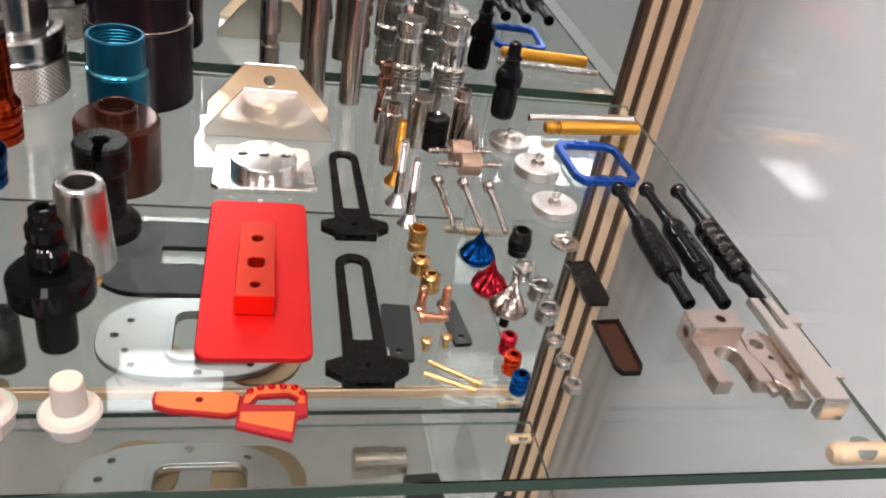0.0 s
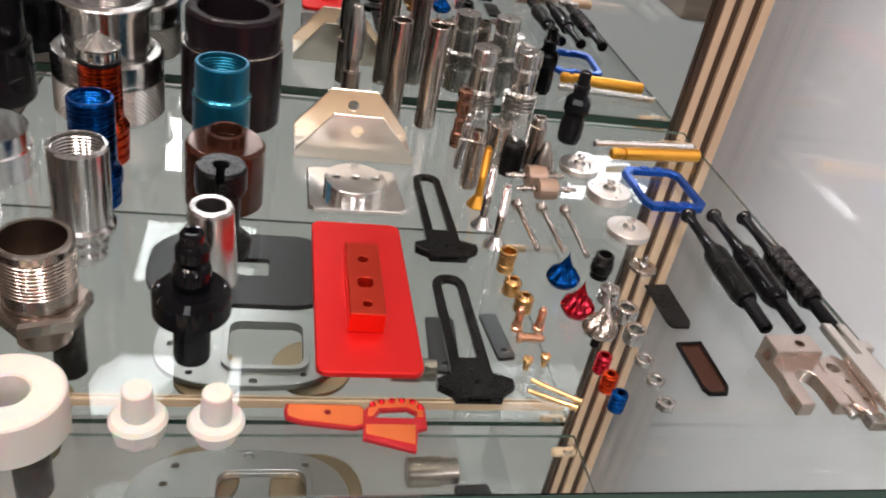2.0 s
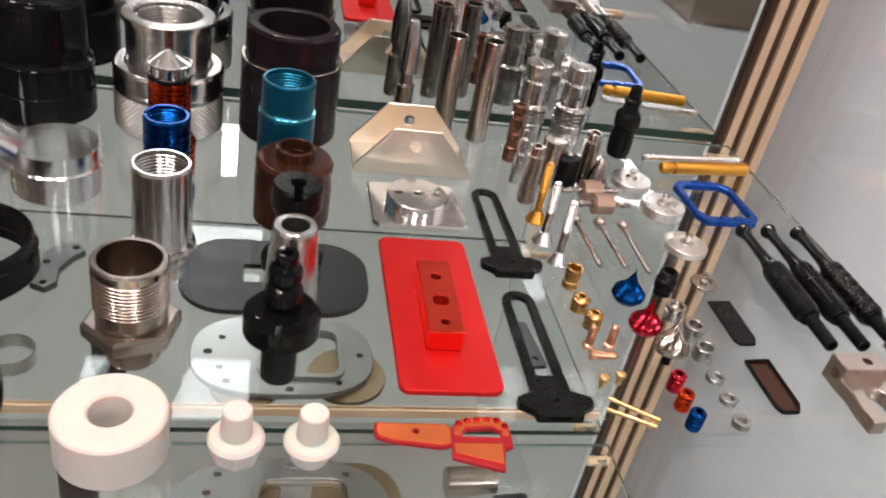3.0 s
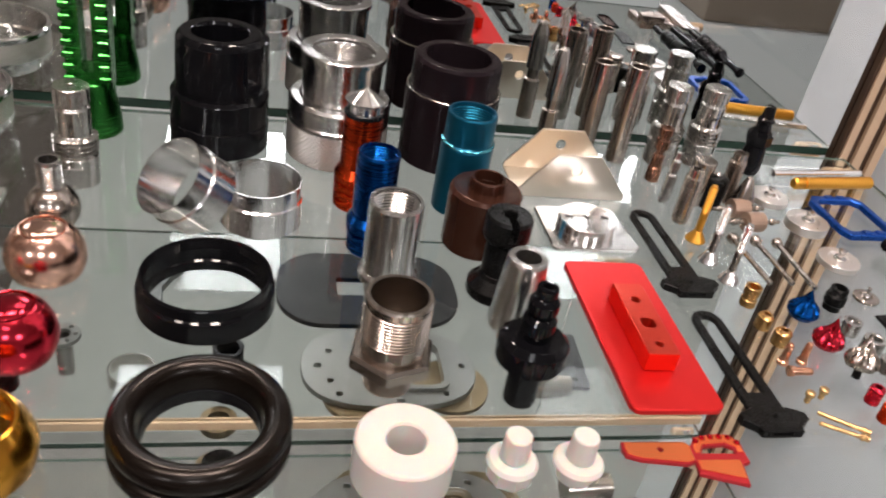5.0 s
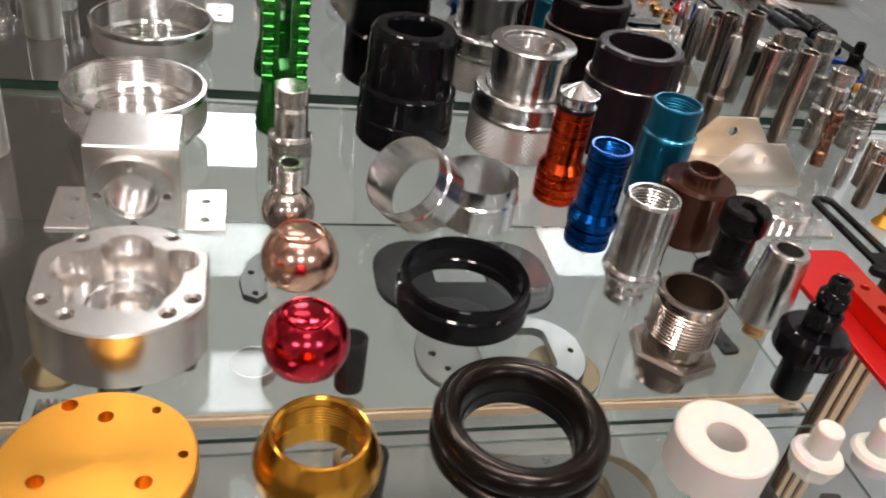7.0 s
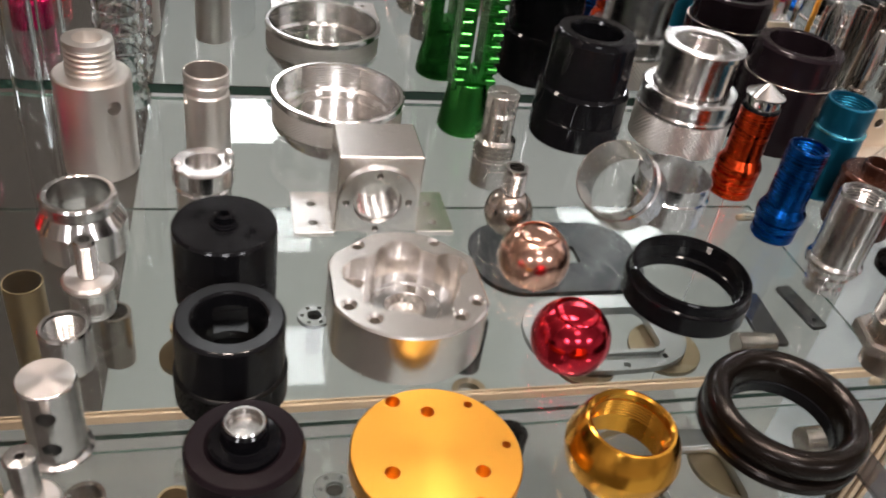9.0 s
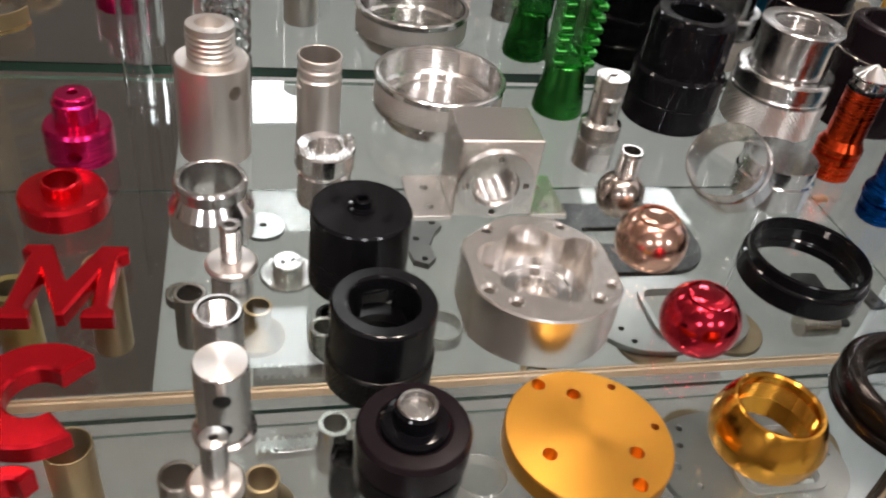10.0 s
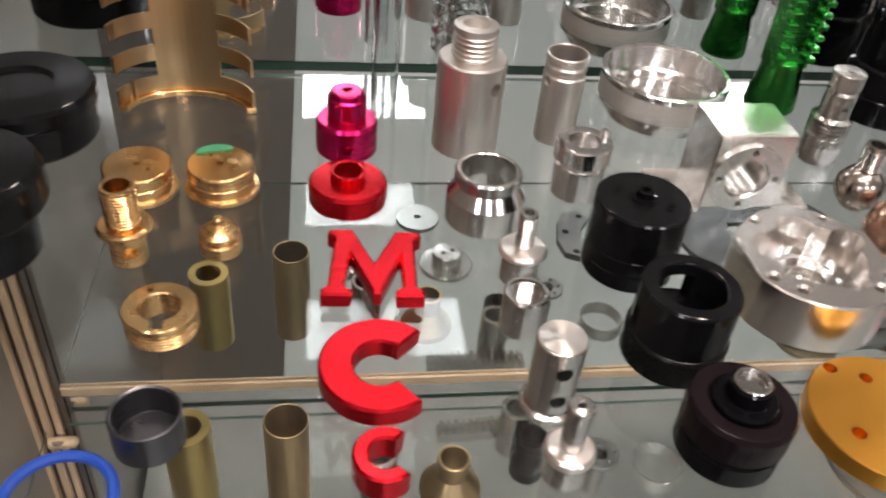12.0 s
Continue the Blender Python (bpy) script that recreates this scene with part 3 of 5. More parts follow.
def copper_rivet(x, y, rx, ry, rz, z):
    s = thing("copper_rivet", x, y, "small copper rivet with a stepped foot", "rivet", "copper rivets", z=z, rx=rx, ry=ry, rz=rz)
    part("shank", turned([(0, 0), (3.4, 0), (3.4, 2.6), (2.6, 3.2), (2.3, 14), (1.6, 15.8), (0, 16)]), COPPER, s)


copper_rivet(0.0891, 0.3391, 0, 0, 0, 0)
copper_rivet(0.1022, 0.3394, 0, 0, 0, 0)
copper_rivet(0.0865, 0.3290, 0, 90, -3, 0.0034)
for x, y in ((0.0869, 0.3067), (0.0976, 0.3096)):
    solid("brass_stud", turned([(0, 0), (1.7, 0), (1.7, 4.6), (2.8, 5.0), (2.8, 7.4), (1.7, 8), (0, 8)], c=0.15), BRASS, x, y, "tiny upright brass stud", "stud", "brass studs")
for x0, y0, x1, y1 in ((0.0830, 0.2880, 0.1065, 0.2756), (0.0867, 0.2960, 0.1102, 0.2801)):
    n = 1000 * math.hypot(x1 - x0, y1 - y0)
    s = thing("brass_pin", x0, y0, "slim brass pin with a collar, lying flat", "pin", "brass pins", z=0.0024, rz=math.degrees(math.atan2(y1 - y0, x1 - x0)))
    part("shaft", moved(turned([(0, 0), (1.0, 0), (1.3, 0.6), (1.3, n - 4), (0, n - 4)], c=0), 0, 0, 0, 0, 90), BRASS, s)
    part("collar", moved(turned([(0, n - 4), (2.2, n - 4), (2.2, n - 2.8), (1.5, n - 2.6), (1.5, n - 1.2), (2.0, n - 1), (2.0, n), (0, n)], c=0), 0, 0, 0, 0, 90), BRASS, s)


def ribbed_sleeve(x, y, mat, label):
    pr = [(4.0, 0)]
    for i in range(4):
        a = 0.6 + 2.8 * i
        pr += [(4.4, a), (4.4, a + 1.7), (3.7, a + 2.0), (3.7, a + 2.6)]
    pr += [(3.4, 11.8), (2.1, 11.8), (2.1, 0)]
    solid("ribbed_sleeve", turned(pr, c=0.12, seg=32), mat, x, y, label, "sleeve", "ribbed sleeves")


ribbed_sleeve(0.1291, 0.3063, RED_MIRROR, "small crimson ribbed sleeve")
ribbed_sleeve(0.1277, 0.2918, ORANGE, "small orange-red ribbed sleeve")
ribbed_sleeve(0.1282, 0.2778, BLUE, "small bright blue ribbed sleeve")

TAG = [(-8.4, 20.5), (8.0, 22), (8.2, -15), (5, -21), (-5.4, -21.5), (-8.0, -17)]
solid("black_tag", slab([TAG], 2.2, 0.6), BLACK_MATT, 0.1937, 0.3655, "thin black plate with cut corners", "plate", "black plates")
tray = thing("black_tray", 0.1920, 0.3090, "shallow black tray with a brown recess and cut corners", "tray", "black plates")
part("rim", slab([TAG, [(x * 0.84, y * 0.93) for x, y in TAG]], 3.0, 0.4), BLACK_MATT, tray)
part("floor", slab([[(x * 0.88, y * 0.95) for x, y in TAG]], 1.2, 0.1), BROWN, tray)


GUNMETAL = surface("dark_gunmetal", (0.035, 0.033, 0.034), 1, 0.27, 0.04, (60, 60, 60), 0.03)


def punch_pen(x0, y0, x1, y1, style):
    n = 1000 * math.hypot(x1 - x0, y1 - y0)
    s = thing("black_punch", x0, y0, ("black punch tool with a grooved grip", "black punch tool with a dotted grip", "black punch tool with a knurled grip")[style], "punch", "black punches", z=0.0082, rz=math.degrees(math.atan2(y1 - y0, x1 - x0)))
    k = n / 124
    lay = Matrix.Diagonal((1, 0.84, 0.84, 1)) @ Matrix.Rotation(radians(90), 4, "Y")
    part("cap", turned([(0, -2), (6.2, -2), (6.8, 0), (6.2, 2.4), (4.0, 3.5), (0, 3.5)]), BLACK, s, "", lay)
    part("stem", turned([(0, 3.5), (4.4, 3.5), (4.0, 20 * k), (4.8, 36 * k), (6.6, 44 * k), (0, 44 * k)]), BLACK, s, "", lay)
    g0, g1 = 44 * k, 96 * k
    if style == 2:
        pr = [(0, g0)]
        for i in range(6):
            a = g0 + (g1 - g0) * i / 6
            w = (g1 - g0) / 6
            pr += [(7.6, a + 0.4), (9.6, a + 2), (9.6, a + w - 2), (7.6, a + w - 0.4)]
        me = turned(pr + [(0, g1)], c=0.2)
    else:
        me = turned([(0, g0), (8.6, g0 + 2), (9.6, g0 + 6), (9.6, g0 + 20), (9.0, g0 + 21), (9.0, g0 + 22.5), (9.6, g0 + 23.5), (9.6, g1 - 5), (8.0, g1), (0, g1)])
        if style == 1:
            me = bored(me, *[drill(9.6 * math.cos(a), 9.6 * math.sin(a), g0 + 10 + 9 * i, 1.4, 4, 0, 90, math.degrees(a)) for i in range(4) for a in (2.2, 3.14, 4.1)])
    grip = part("grip", me, (BLACK_MATT, BLACK, GUNMETAL)[style], s, "", lay)
    if style == 2:
        for i in range(6):
            part("knurl", knurled(9.5, 4.4, 44, 4, 0.28, g0 + 2.2 + (g1 - g0) * i / 6), GUNMETAL, grip)
    part("shoulder", turned([(0, g1), (7.6, g1), (7.6, g1 + 1.4), (7.0, g1 + 2), (0, g1 + 2)]), BLACK_GLOSS, s, "", lay)
    part("nose", turned([(0, g1 + 2), (5.4, g1 + 2), (5.0, n - 0.6), (4.4, n), (2.6, n), (2.6, n - 5), (0, n - 5)]), BLACK, s, "", lay)


punch_pen(0.2470, 0.4650, 0.2440, 0.3375, 0)
punch_pen(0.2685, 0.4670, 0.2670, 0.3380, 1)
punch_pen(0.2930, 0.4670, 0.2920, 0.3390, 2)


def yoke(x, y, rz, label):
    yk = thing("yoke_bracket", x, y, label, "yoke", "yoke brackets", rz=rz)
    cut = [(7.2 * math.cos(radians(a)), -5 + 8.0 * math.sin(radians(a))) for a in range(0, 181, 15)]
    arm = [(16, -24), (16.4, -14), (13.5, 0), (14.5, 9), (-15.5, 9), (-14.5, 0), (-16.4, -12), (-16, -24), (-7.2, -24)] + cut[::-1] + [(7.2, -24)]
    me = bored(slab([arm], 9.0, 0.5), drill(-13, -17, 5, 2.2, 20, 0, 90), drill(13, -17, 5, 2.2, 20, 0, 90))
    part("fork", me, ALU_ROSE, yk)
    bl = bored(block(-15.5, 8.6, 0, 14.5, 24, 17, 0.6), drill(3, 16, 15, 3.0, 20), drill(-15, 15, 9, 3.2, 12, 0, 90))
    part("block", bl, ALU_ROSE, yk)
    for hx, hy in ((-11, 6), (-12.5, 1)):
        part("screw", turned([(0, 8.8), (1.5, 8.8), (1.5, 9.3), (0.6, 9.4), (0, 9.0)], seg=16, c=0), STEEL, yk, "", pose(hx / 1000, hy / 1000, 0))


yoke(0.2470, 0.2985, 2, "rosy milled aluminium yoke with two prongs")
yk = thing("stacked_bracket", 0.2760, 0.2900, "milled aluminium levers lying one across another", "bracket")
lev = [(-12, 22), (0, 27), (8, 20), (10, 4), (6, -12), (2, -20), (-4, -21), (-9, -12), (-10, -4), (-14, 8)]
part("lower_lever", bored(slab([lev], 7.5, 0.5), drill(-6, 15, 4, 4.0, 20), drill(-3, 4, 4, 1.6, 20), drill(0, -10, 4, 2, 20)), ALU_ROSE, yk)
part("lug", block(-6, -27, 0, 5, -19, 7.0, 0.6), STEEL, yk)
part("pin", moved(rod(2.6, 7), -0.011, -0.012, 0.003, 90), STEEL, yk)
bar_o = [(-8, 46), (-1.6, 46), (-1.6, 18), (1.6, 18), (1.6, 46), (8, 46), (8.4, 10), (8.6, -30), (7.5, -38), (-7.5, -38), (-8.6, -30), (-8.4, 10)]
part("bar", moved(slab([bar_o], 5.5, 0.7), 0.0125, 0.004, 0.0080, -1, 0, -1), ALU_FACE, yk, "brushed bright slotted bar")
part("bar_foot", moved(block(-7.4, -39, 0, 7.4, -32, 13, 0.8), 0.0125, 0.004, 0, 0, 0, -1), ALU_FACE, yk)
part("side_bar", block(23.5, -12, 0, 31.5, 38, 5.5, 0.6), ALU_BLAST, yk)
for y0, y1 in ((-13, -5), (31, 39)):
    part("side_bar_end", block(23, y0, 5.3, 32, y1, 9.5, 0.5), ALU_FACE, yk)


# ---- flat pieces ----
def slotted_arm(x, y, rz, w=1.0):
    s = thing("slotted_arm", x, y, "flat black slotted arm with a stubby crossbar", "arm", "black slotted arms", rz=rz)
    o = [(10 * math.cos(radians(a)), 92 + 10 * math.sin(radians(a))) for a in range(0, 181, 15)]
    i = [(5 * math.cos(radians(a)), 91 + 5 * math.sin(radians(a))) for a in range(0, 181, 15)]
    part("arm", slab([[(11, 14)] + o + [(-11, 14)], [(5, 28)] + i + [(-5, 28)]], 3.2, 0.4), BLACK_MATT, s)
    bar = [(-20, 10), (-11, 14), (11, 14), (20, 10), (20, 5), (13, 0), (12, -4), (-12, -4), (-13, 0), (-20, 5)]
    part("crossbar", bored(slab([bar], 5.5, 0.5), drill(0, 7, 6, 1.6, 6), block(-6, -7, 2.0, 6, -2, 4.2, 0)), BLACK_MATT, s)


slotted_arm(0.0600, 0.4055, 0.5)
slotted_arm(0.0560, 0.2835, 0)

solid("red_plate", slab([rounded(-27.5, -69, 27.5, 69, 6)], 4.0, 0.6), RED, 0.0038, 0.3660, "flat red anodised plate with rounded corners", "plate", rz=-0.4)
rb = slab([rounded(-9.5, -33, 9.5, 33, 0.6), ring_of(0, 17, 3.0), rounded(-4.2, -9.5, 4.2, -0.5, 3), ring_of(0, -24, 2.5)], 12.5, 0.4)
solid("red_block", rb, RED_BLOCK, 0.0032, 0.3605, "long red anodised block with three holes lying on the red plate", "block", z=0.0042, rz=-1)

fp = thing("flange_plate", 0.0065, 0.4790, "bright aluminium round boss on a square plate with bolt holes", "flange", rz=1)
part("plate", slab([[(-31, 25), (-26, 27), (26, 27), (30, 24), (33, -24), (29, -28), (-28, -28), (-32, -24)]], 3.6, 0.8), ALU_BRIGHT, fp)
part("boss", slab([ring_of(0, 0, 21, 48), ring_of(0, 1, 2.6), ring_of(13.5, 1, 2.6), ring_of(-13.5, 1, 2.6)], 8, 0.7, 3.4), ALU_BRIGHT, fp)


def cleaver():
    c = thing("toy_cleaver", -0.0055, 0.2640, "flat red anodised cleaver-shaped key ring tool", "cleaver")
    handle = [(-34, 7.5), (-33, 12.5), (1, 12), (4, 9), (3, -1.5), (-2, -3), (-26, 0.5), (-33, 3.5)]
    hd_ = part("handle", bored(slab([handle], 3.0, 0.5), drill(-14, 6.5, 3, 1.6, 10)), RED_EDGE, c, "dark red edges")
    # Inset faces in the colour that carries the orange lamp reflection.
    inset = [(-32.6, 7.9), (-31.8, 11.4), (0.6, 10.9), (2.9, 8.6), (2.0, -0.6), (-2, -1.9), (-25.8, 1.5), (-32, 4.2)]
    part("face", slab([inset, ring_of(-14, 6.5, 1.7, 20)], 0.5, 0.1, 2.9), RED_LIT, hd_, "red face with reflected light coloured in as orange")
    blade = [(4, 9), (8, 15), (20, 17), (29, 16.5), (33, 11), (32.5, -2.5), (28, -4), (25.5, -17), (1.5, -9), (2.5, -1)]
    slot = [(8, 4), (11, 8.5), (24, 9.5), (28, 7), (27, 3.5)]
    bl = part("blade", slab([blade, slot], 3.0, 0.5), RED_EDGE, c, "dark red edges")
    crest = [(5.2, 8.6), (8.8, 13.9), (20, 15.8), (28.4, 15.3), (31.7, 10.6), (31.4, 4.0), (28.2, 4.0), (28.9, 7.4), (24.3, 10.6), (10.4, 9.6), (7.0, 4.2), (4.6, 4.2)]
    part("face", slab([crest], 0.5, 0.1, 2.9), RED_LIT, bl, "red face with reflected light coloured in as orange")
    part("face", slab([[(3.6, -1.0), (27.0, -1.2), (25.4, -13.2), (3.2, -6.6)]], 0.5, 0.1, 2.9), RED_LIT, bl, "red face with reflected light coloured in as orange")
    for x, y in ((7.5, 11.5), (12, 13.4), (17, 14.0), (22, 14.2), (27, 13.6), (30.5, 10)):
        part("stud", turned([(0, 2.6), (1.6, 2.6), (1.6, 3.9), (1.0, 4.6), (0, 4.8)], c=0, seg=16), RED_GLOSS, bl, "", pose(x / 1000, y / 1000, 0))


cleaver()


# ---- middle of the shelf ----
noz = thing("tapered_nozzle", -0.0790, 0.3570, "polished tapered nozzle on a narrow threaded foot", "nozzle", ry=0)
part("cone", turned([(14.2, 13), (14.6, 15), (11.4, 57), (10.6, 59), (7.2, 59), (7.0, 44), (7.0, 13)]), CHROME, noz)
part("foot", turned([(0, 0)] + thread(6.6, 0.2, 12, 1.6, 0.7) + [(8, 12.6), (8, 14), (0, 14)], c=0), BRASS, noz, "brassy threaded foot")

plug = thing("black_plug", -0.0840, 0.3105, "black stepped plug with a wide hexagon collar", "plug")
part("stem", turned([(0, 0), (8.4, 0), (8.8, 2), (8.8, 27), (0, 27)]), BLACK, plug)
part("collar", turned([(0, 26), (14.5, 26), (18.2, 29), (18.2, 40), (14.8, 43.4), (0, 43.4)], seg=40), BLACK_GLOSS, plug)
part("barb", turned([(0, 43), (8.2, 43), (8.2, 46), (8.8, 47.5), (8.8, 54), (7.6, 56), (6.2, 57), (6.4, 58), (7.8, 60), (7.8, 65), (6.4, 67), (5.2, 68), (5.6, 69.4), (5.6, 73), (4.8, 74), (2.6, 74.2), (2.6, 68), (0, 68)]), BLACK_GLOSS, plug)

sp = thing("black_spool", -0.0770, 0.4045, "matt black spool with a slotted top", "spool")
part("foot", turned([(0, 0), (17.6, 0), (18, 1.5), (18, 7), (12, 13), (11, 16), (0, 16)]), BLACK_MATT, sp)
part("neck", bored(turned([(0, 16), (11, 16), (11, 38), (13.5, 40), (14.2, 42), (14.2, 54), (13, 56), (4.6, 56), (4.6, 40), (0, 40)]), block(-2.4, -18, 44, 2.4, 0, 60, 0)), BLACK_MATT, sp)

br = thing("brown_bottle", -0.0775, 0.4590, "brown anodised cylinder with a short open neck", "cylinder")
part("body", turned([(0, 0), (23.6, 0), (24, 1), (24, 40), (22, 42.5), (9.5, 42.5), (9.5, 12), (0, 12)]), BROWN, br)
part("neck", turned([(11.8, 42), (11.8, 49), (11.2, 50), (9.6, 50), (9.5, 42.3), (11.8, 42.3)]), BROWN, br)

teal = thing("teal_tube", -0.0830, 0.5050, "teal anodised tube with a threaded mouth and window", "tube")
tm = turned([(17.6, 0), (18.2, 1), (18.2, 50), (17.0, 53), (17.0, 73), (16.4, 74), (15.0, 74)] + thread(15.4, 72, 58, 1.8, 0.7) + [(14.8, 54), (14.8, 0)], c=0)
part("body", bored(tm, block(2, -24, 22, 12, -8, 34, 1)), TEAL, teal)
part("bead", turned([(17.2, 51.2), (18.6, 51.4), (18.8, 52.2), (18.4, 53), (16.9, 53.6), (16.9, 51.2)], c=0), surface("worn_teal", (0.10, 0.42, 0.52), 1, 0.22, 0.05, RINGS, 0.05), teal, "bright worn bead below the mouth")

dc = thing("dark_canister", -0.0800, 0.5835, "tall dark bronze canister with a narrower upper rim", "canister")
part("lower_body", turned([(0, 0), (35.6, 0), (36, 1), (36, 56), (35, 57), (0, 57)]), DARK_BROWN, dc)
part("bead", tube(36.2, 34, 1.2, 57), STEEL_WARM, dc, "thin bright worn bead")
part("upper_body", turned([(34, 58), (33.4, 59), (33.4, 80), (31.5, 82.5), (25, 82.5), (25, 58)]), DARK_BROWN, dc)

kc = thing("knurled_coupling", -0.1650, 0.5790, "chrome coupling with a knurled grip and wide mouth", "coupling")
part("knurl", knurled(36.8, 26, 130, 15, 0.8, 1), ALU_BLAST, kc, "diamond-knurled grip")
part("core", turned([(30, 0), (36.6, 0), (36.6, 27.4), (37.6, 28), (37.6, 30), (36.4, 31), (36.4, 33), (37.8, 33.6), (37.8, 44), (36, 46.4), (30, 46.4)]), CHROME, kc)
part("upper_body", turned([(26, 45), (28.6, 45), (28.8, 76), (31.0, 77), (31.0, 80.5), (30.2, 81.4), (22.8, 81.4), (22.2, 80.6), (22.2, 78)] + thread(22.6, 77.5, 60, 1.8, 0.7) + [(22, 58), (22, 47), (26, 46)], c=0), CHROME, kc)

og = thing("orange_punch", -0.1560, 0.5020, "orange anodised tube with a pointed steel tip", "punch tube")
part("body", turned([(0, 0), (14.4, 0), (15.6, 1.4), (15.6, 6), (14.2, 6.6), (14.2, 7.4), (15.8, 8.2), (15.8, 12.6), (14.4, 13.2), (14.4, 14), (16.0, 14.8), (16.0, 19), (14.6, 19.6), (14.6, 20.4), (16.2, 21.2), (16.2, 25), (13.0, 31), (12.8, 68), (0, 68)], c=0), ORANGE, og)
part("seal_ring", tube(13.0, 10, 3, 67.5), BLACK, og, "black seal ring")
part("tip", joined(turned([(0, 70), (11.4, 70), (11.4, 75.6), (13.2, 77.6), (13.2, 78.4), (0, 78.4)], c=0), turned([(0, 78.3), (13.0, 78.3), (0.5, 86.2), (0, 86.3)], seg=14, c=0)), ALU_BRIGHT, og, "bright conical steel tip")

bt = thing("blue_tube", -0.1515, 0.4475, "deep blue anodised tube with grooves and a threaded mouth", "tube")
bf_ = turned([(0, 0), (13.4, 0), (14.6, 1.4), (14.6, 7), (13.2, 7.6), (13.2, 8.4), (14.8, 9.2), (14.8, 14), (13.4, 14.6), (13.4, 15.4), (15.9, 16.2), (15.9, 22), (13.4, 26.8), (0, 26.8)], c=0)
bm_ = turned([(0, 26.6), (13.0, 26.6), (13.0, 68), (12.4, 69.5), (11.2, 69.5)] + thread(11.6, 68, 58, 1.5, 0.6) + [(11, 56), (11, 30), (0, 30)], c=0)
part("grooved_foot", bf_, BLUE, bt)
part("barrel", bored(bm_, block(4, -20, 34, 10, -8, 44, 1)), BLUE, bt)

ct = thing("chrome_tube", -0.1475, 0.3915, "chrome tube with a threaded mouth and stepped grooved foot", "tube")
part("body", turned([(0, 22), (15.2, 22), (15.2, 60), (14.6, 61.5), (13.2, 61.5)] + thread(13.6, 60, 48, 1.6, 0.7) + [(13, 46), (13, 26), (0, 26)], c=0), CHROME, ct)
part("foot", turned([(0, 0), (11, 0), (11.6, 1), (11.6, 5), (10.4, 5.6), (10.4, 8), (13, 8.6), (13, 12), (12.0, 12.6), (12.0, 14.4), (16.6, 16), (17.2, 18), (17.2, 20), (15.2, 22), (0, 22)]), CHROME, ct)
ct.scale = (1, 1, 1.13)

hn = thing("hex_nipple", -0.1530, 0.3215, "warm steel threaded nipple with a hexagon collar", "pipe fitting")
part("lower_thread", turned([(0, 0), (11.2, 0)] + thread(12.4, 0.6, 16, 1.7, 0.8) + [(0, 16)], c=0), STEEL_WARM, hn)
part("hexagon", slab([ring_of(0, 0, 23, 6, 0.3)], 9, 1.6, 16), STEEL_WARM, hn)
part("upper_thread", turned([(15.2, 25), (16.4, 26), (16.4, 33)] + thread(17.2, 33.5, 53, 1.8, 0.8) + [(17.2, 54), (17.2, 57.5), (16.4, 58.5), (14.4, 58.5), (14.2, 25)], c=0), STEEL_WARM, hn)

solid("white_ring", turned([(22.4, 0), (23.4, 1.2), (23.4, 22), (22.2, 23.5), (10, 23.5), (9.0, 22.5), (9.0, 0)], c=0.6), NYLON, -0.1530, 0.2615, "thick white plastic ring with a small bore", "ring")


def white_bush(x, y, hexa, label):
    b = thing("white_bush", x, y, label, "bush", "white bushes")
    if hexa:
        part("foot", turned([(0, 0), (10.4, 0), (11.4, 2.4), (11.4, 9), (0, 9)], seg=8, c=0), NYLON, b)
    else:
        part("foot", turned([(0, 0), (8.4, 0), (8.8, 1), (8.8, 8), (0, 8)]), NYLON, b)
    part("flange", turned([(0, 8), (11, 8), (12.4, 9.2), (12.4, 10.2), (11, 12), (8, 13), (0, 13)]), NYLON, b)
    part("spigot", turned([(0, 13), (6.9, 13), (6.3, 26.6), (5.8, 27.3), (0, 27.3)]), NYLON, b)


white_bush(-0.1015, 0.2590, True, "white plastic bush with a faceted foot")
white_bush(-0.0690, 0.2580, False, "white plastic bush with a round foot")

bt2 = thing("black_canister", -0.2510, 0.5840, "tall glossy black canister with an open narrower top", "canister")
part("lower_body", turned([(0, 0), (34.2, 0), (35.2, 1.5), (35.2, 20), (34.4, 20.8), (34.8, 21.8), (34.8, 41), (32.0, 43), (0, 43)]), BLACK_GLOSS, bt2)
part("upper_body", turned([(31, 43), (31, 46), (31.4, 47), (30.6, 80), (29.6, 82), (27.5, 84.5), (20, 84.5), (19, 82), (19, 43)]), BLACK_GLOSS, bt2)

RING = [(26.0, 0), (26.4, 0.6), (26.4, 18), (25.2, 19), (25.2, 30), (24.5, 30), (24.5, 19.4), (24.6, 0)]
RING_SATIN = surface("satin_ring_aluminium", (0.80, 0.79, 0.79), 1, 0.17, 0.08, RINGS, 0.3, relief=0.00006, spun=0.6)
solid("thin_ring", turned(RING, c=0, seg=72), RING_SATIN, -0.2195, 0.4775, "thin-walled bright aluminium ring standing flat", "ring", "thin rings")
solid("thin_ring", turned(RING, c=0, seg=72), RING_SATIN, -0.2550, 0.4690, "thin-walled bright aluminium ring leaning on another ring", "ring", "thin rings", z=0.0194, ry=-48, rz=30)

blr = thing("black_ring", -0.2475, 0.3860, "shallow glossy black ring with a stepped rim", "ring")
part("band", turned([(36.4, 0), (37.4, 1), (37.4, 13), (36.9, 14), (35.7, 14.8), (33.0, 14.8), (33.0, 7), (31.6, 6), (31.6, 0)], seg=80), BLACK_GLOSS, blr)
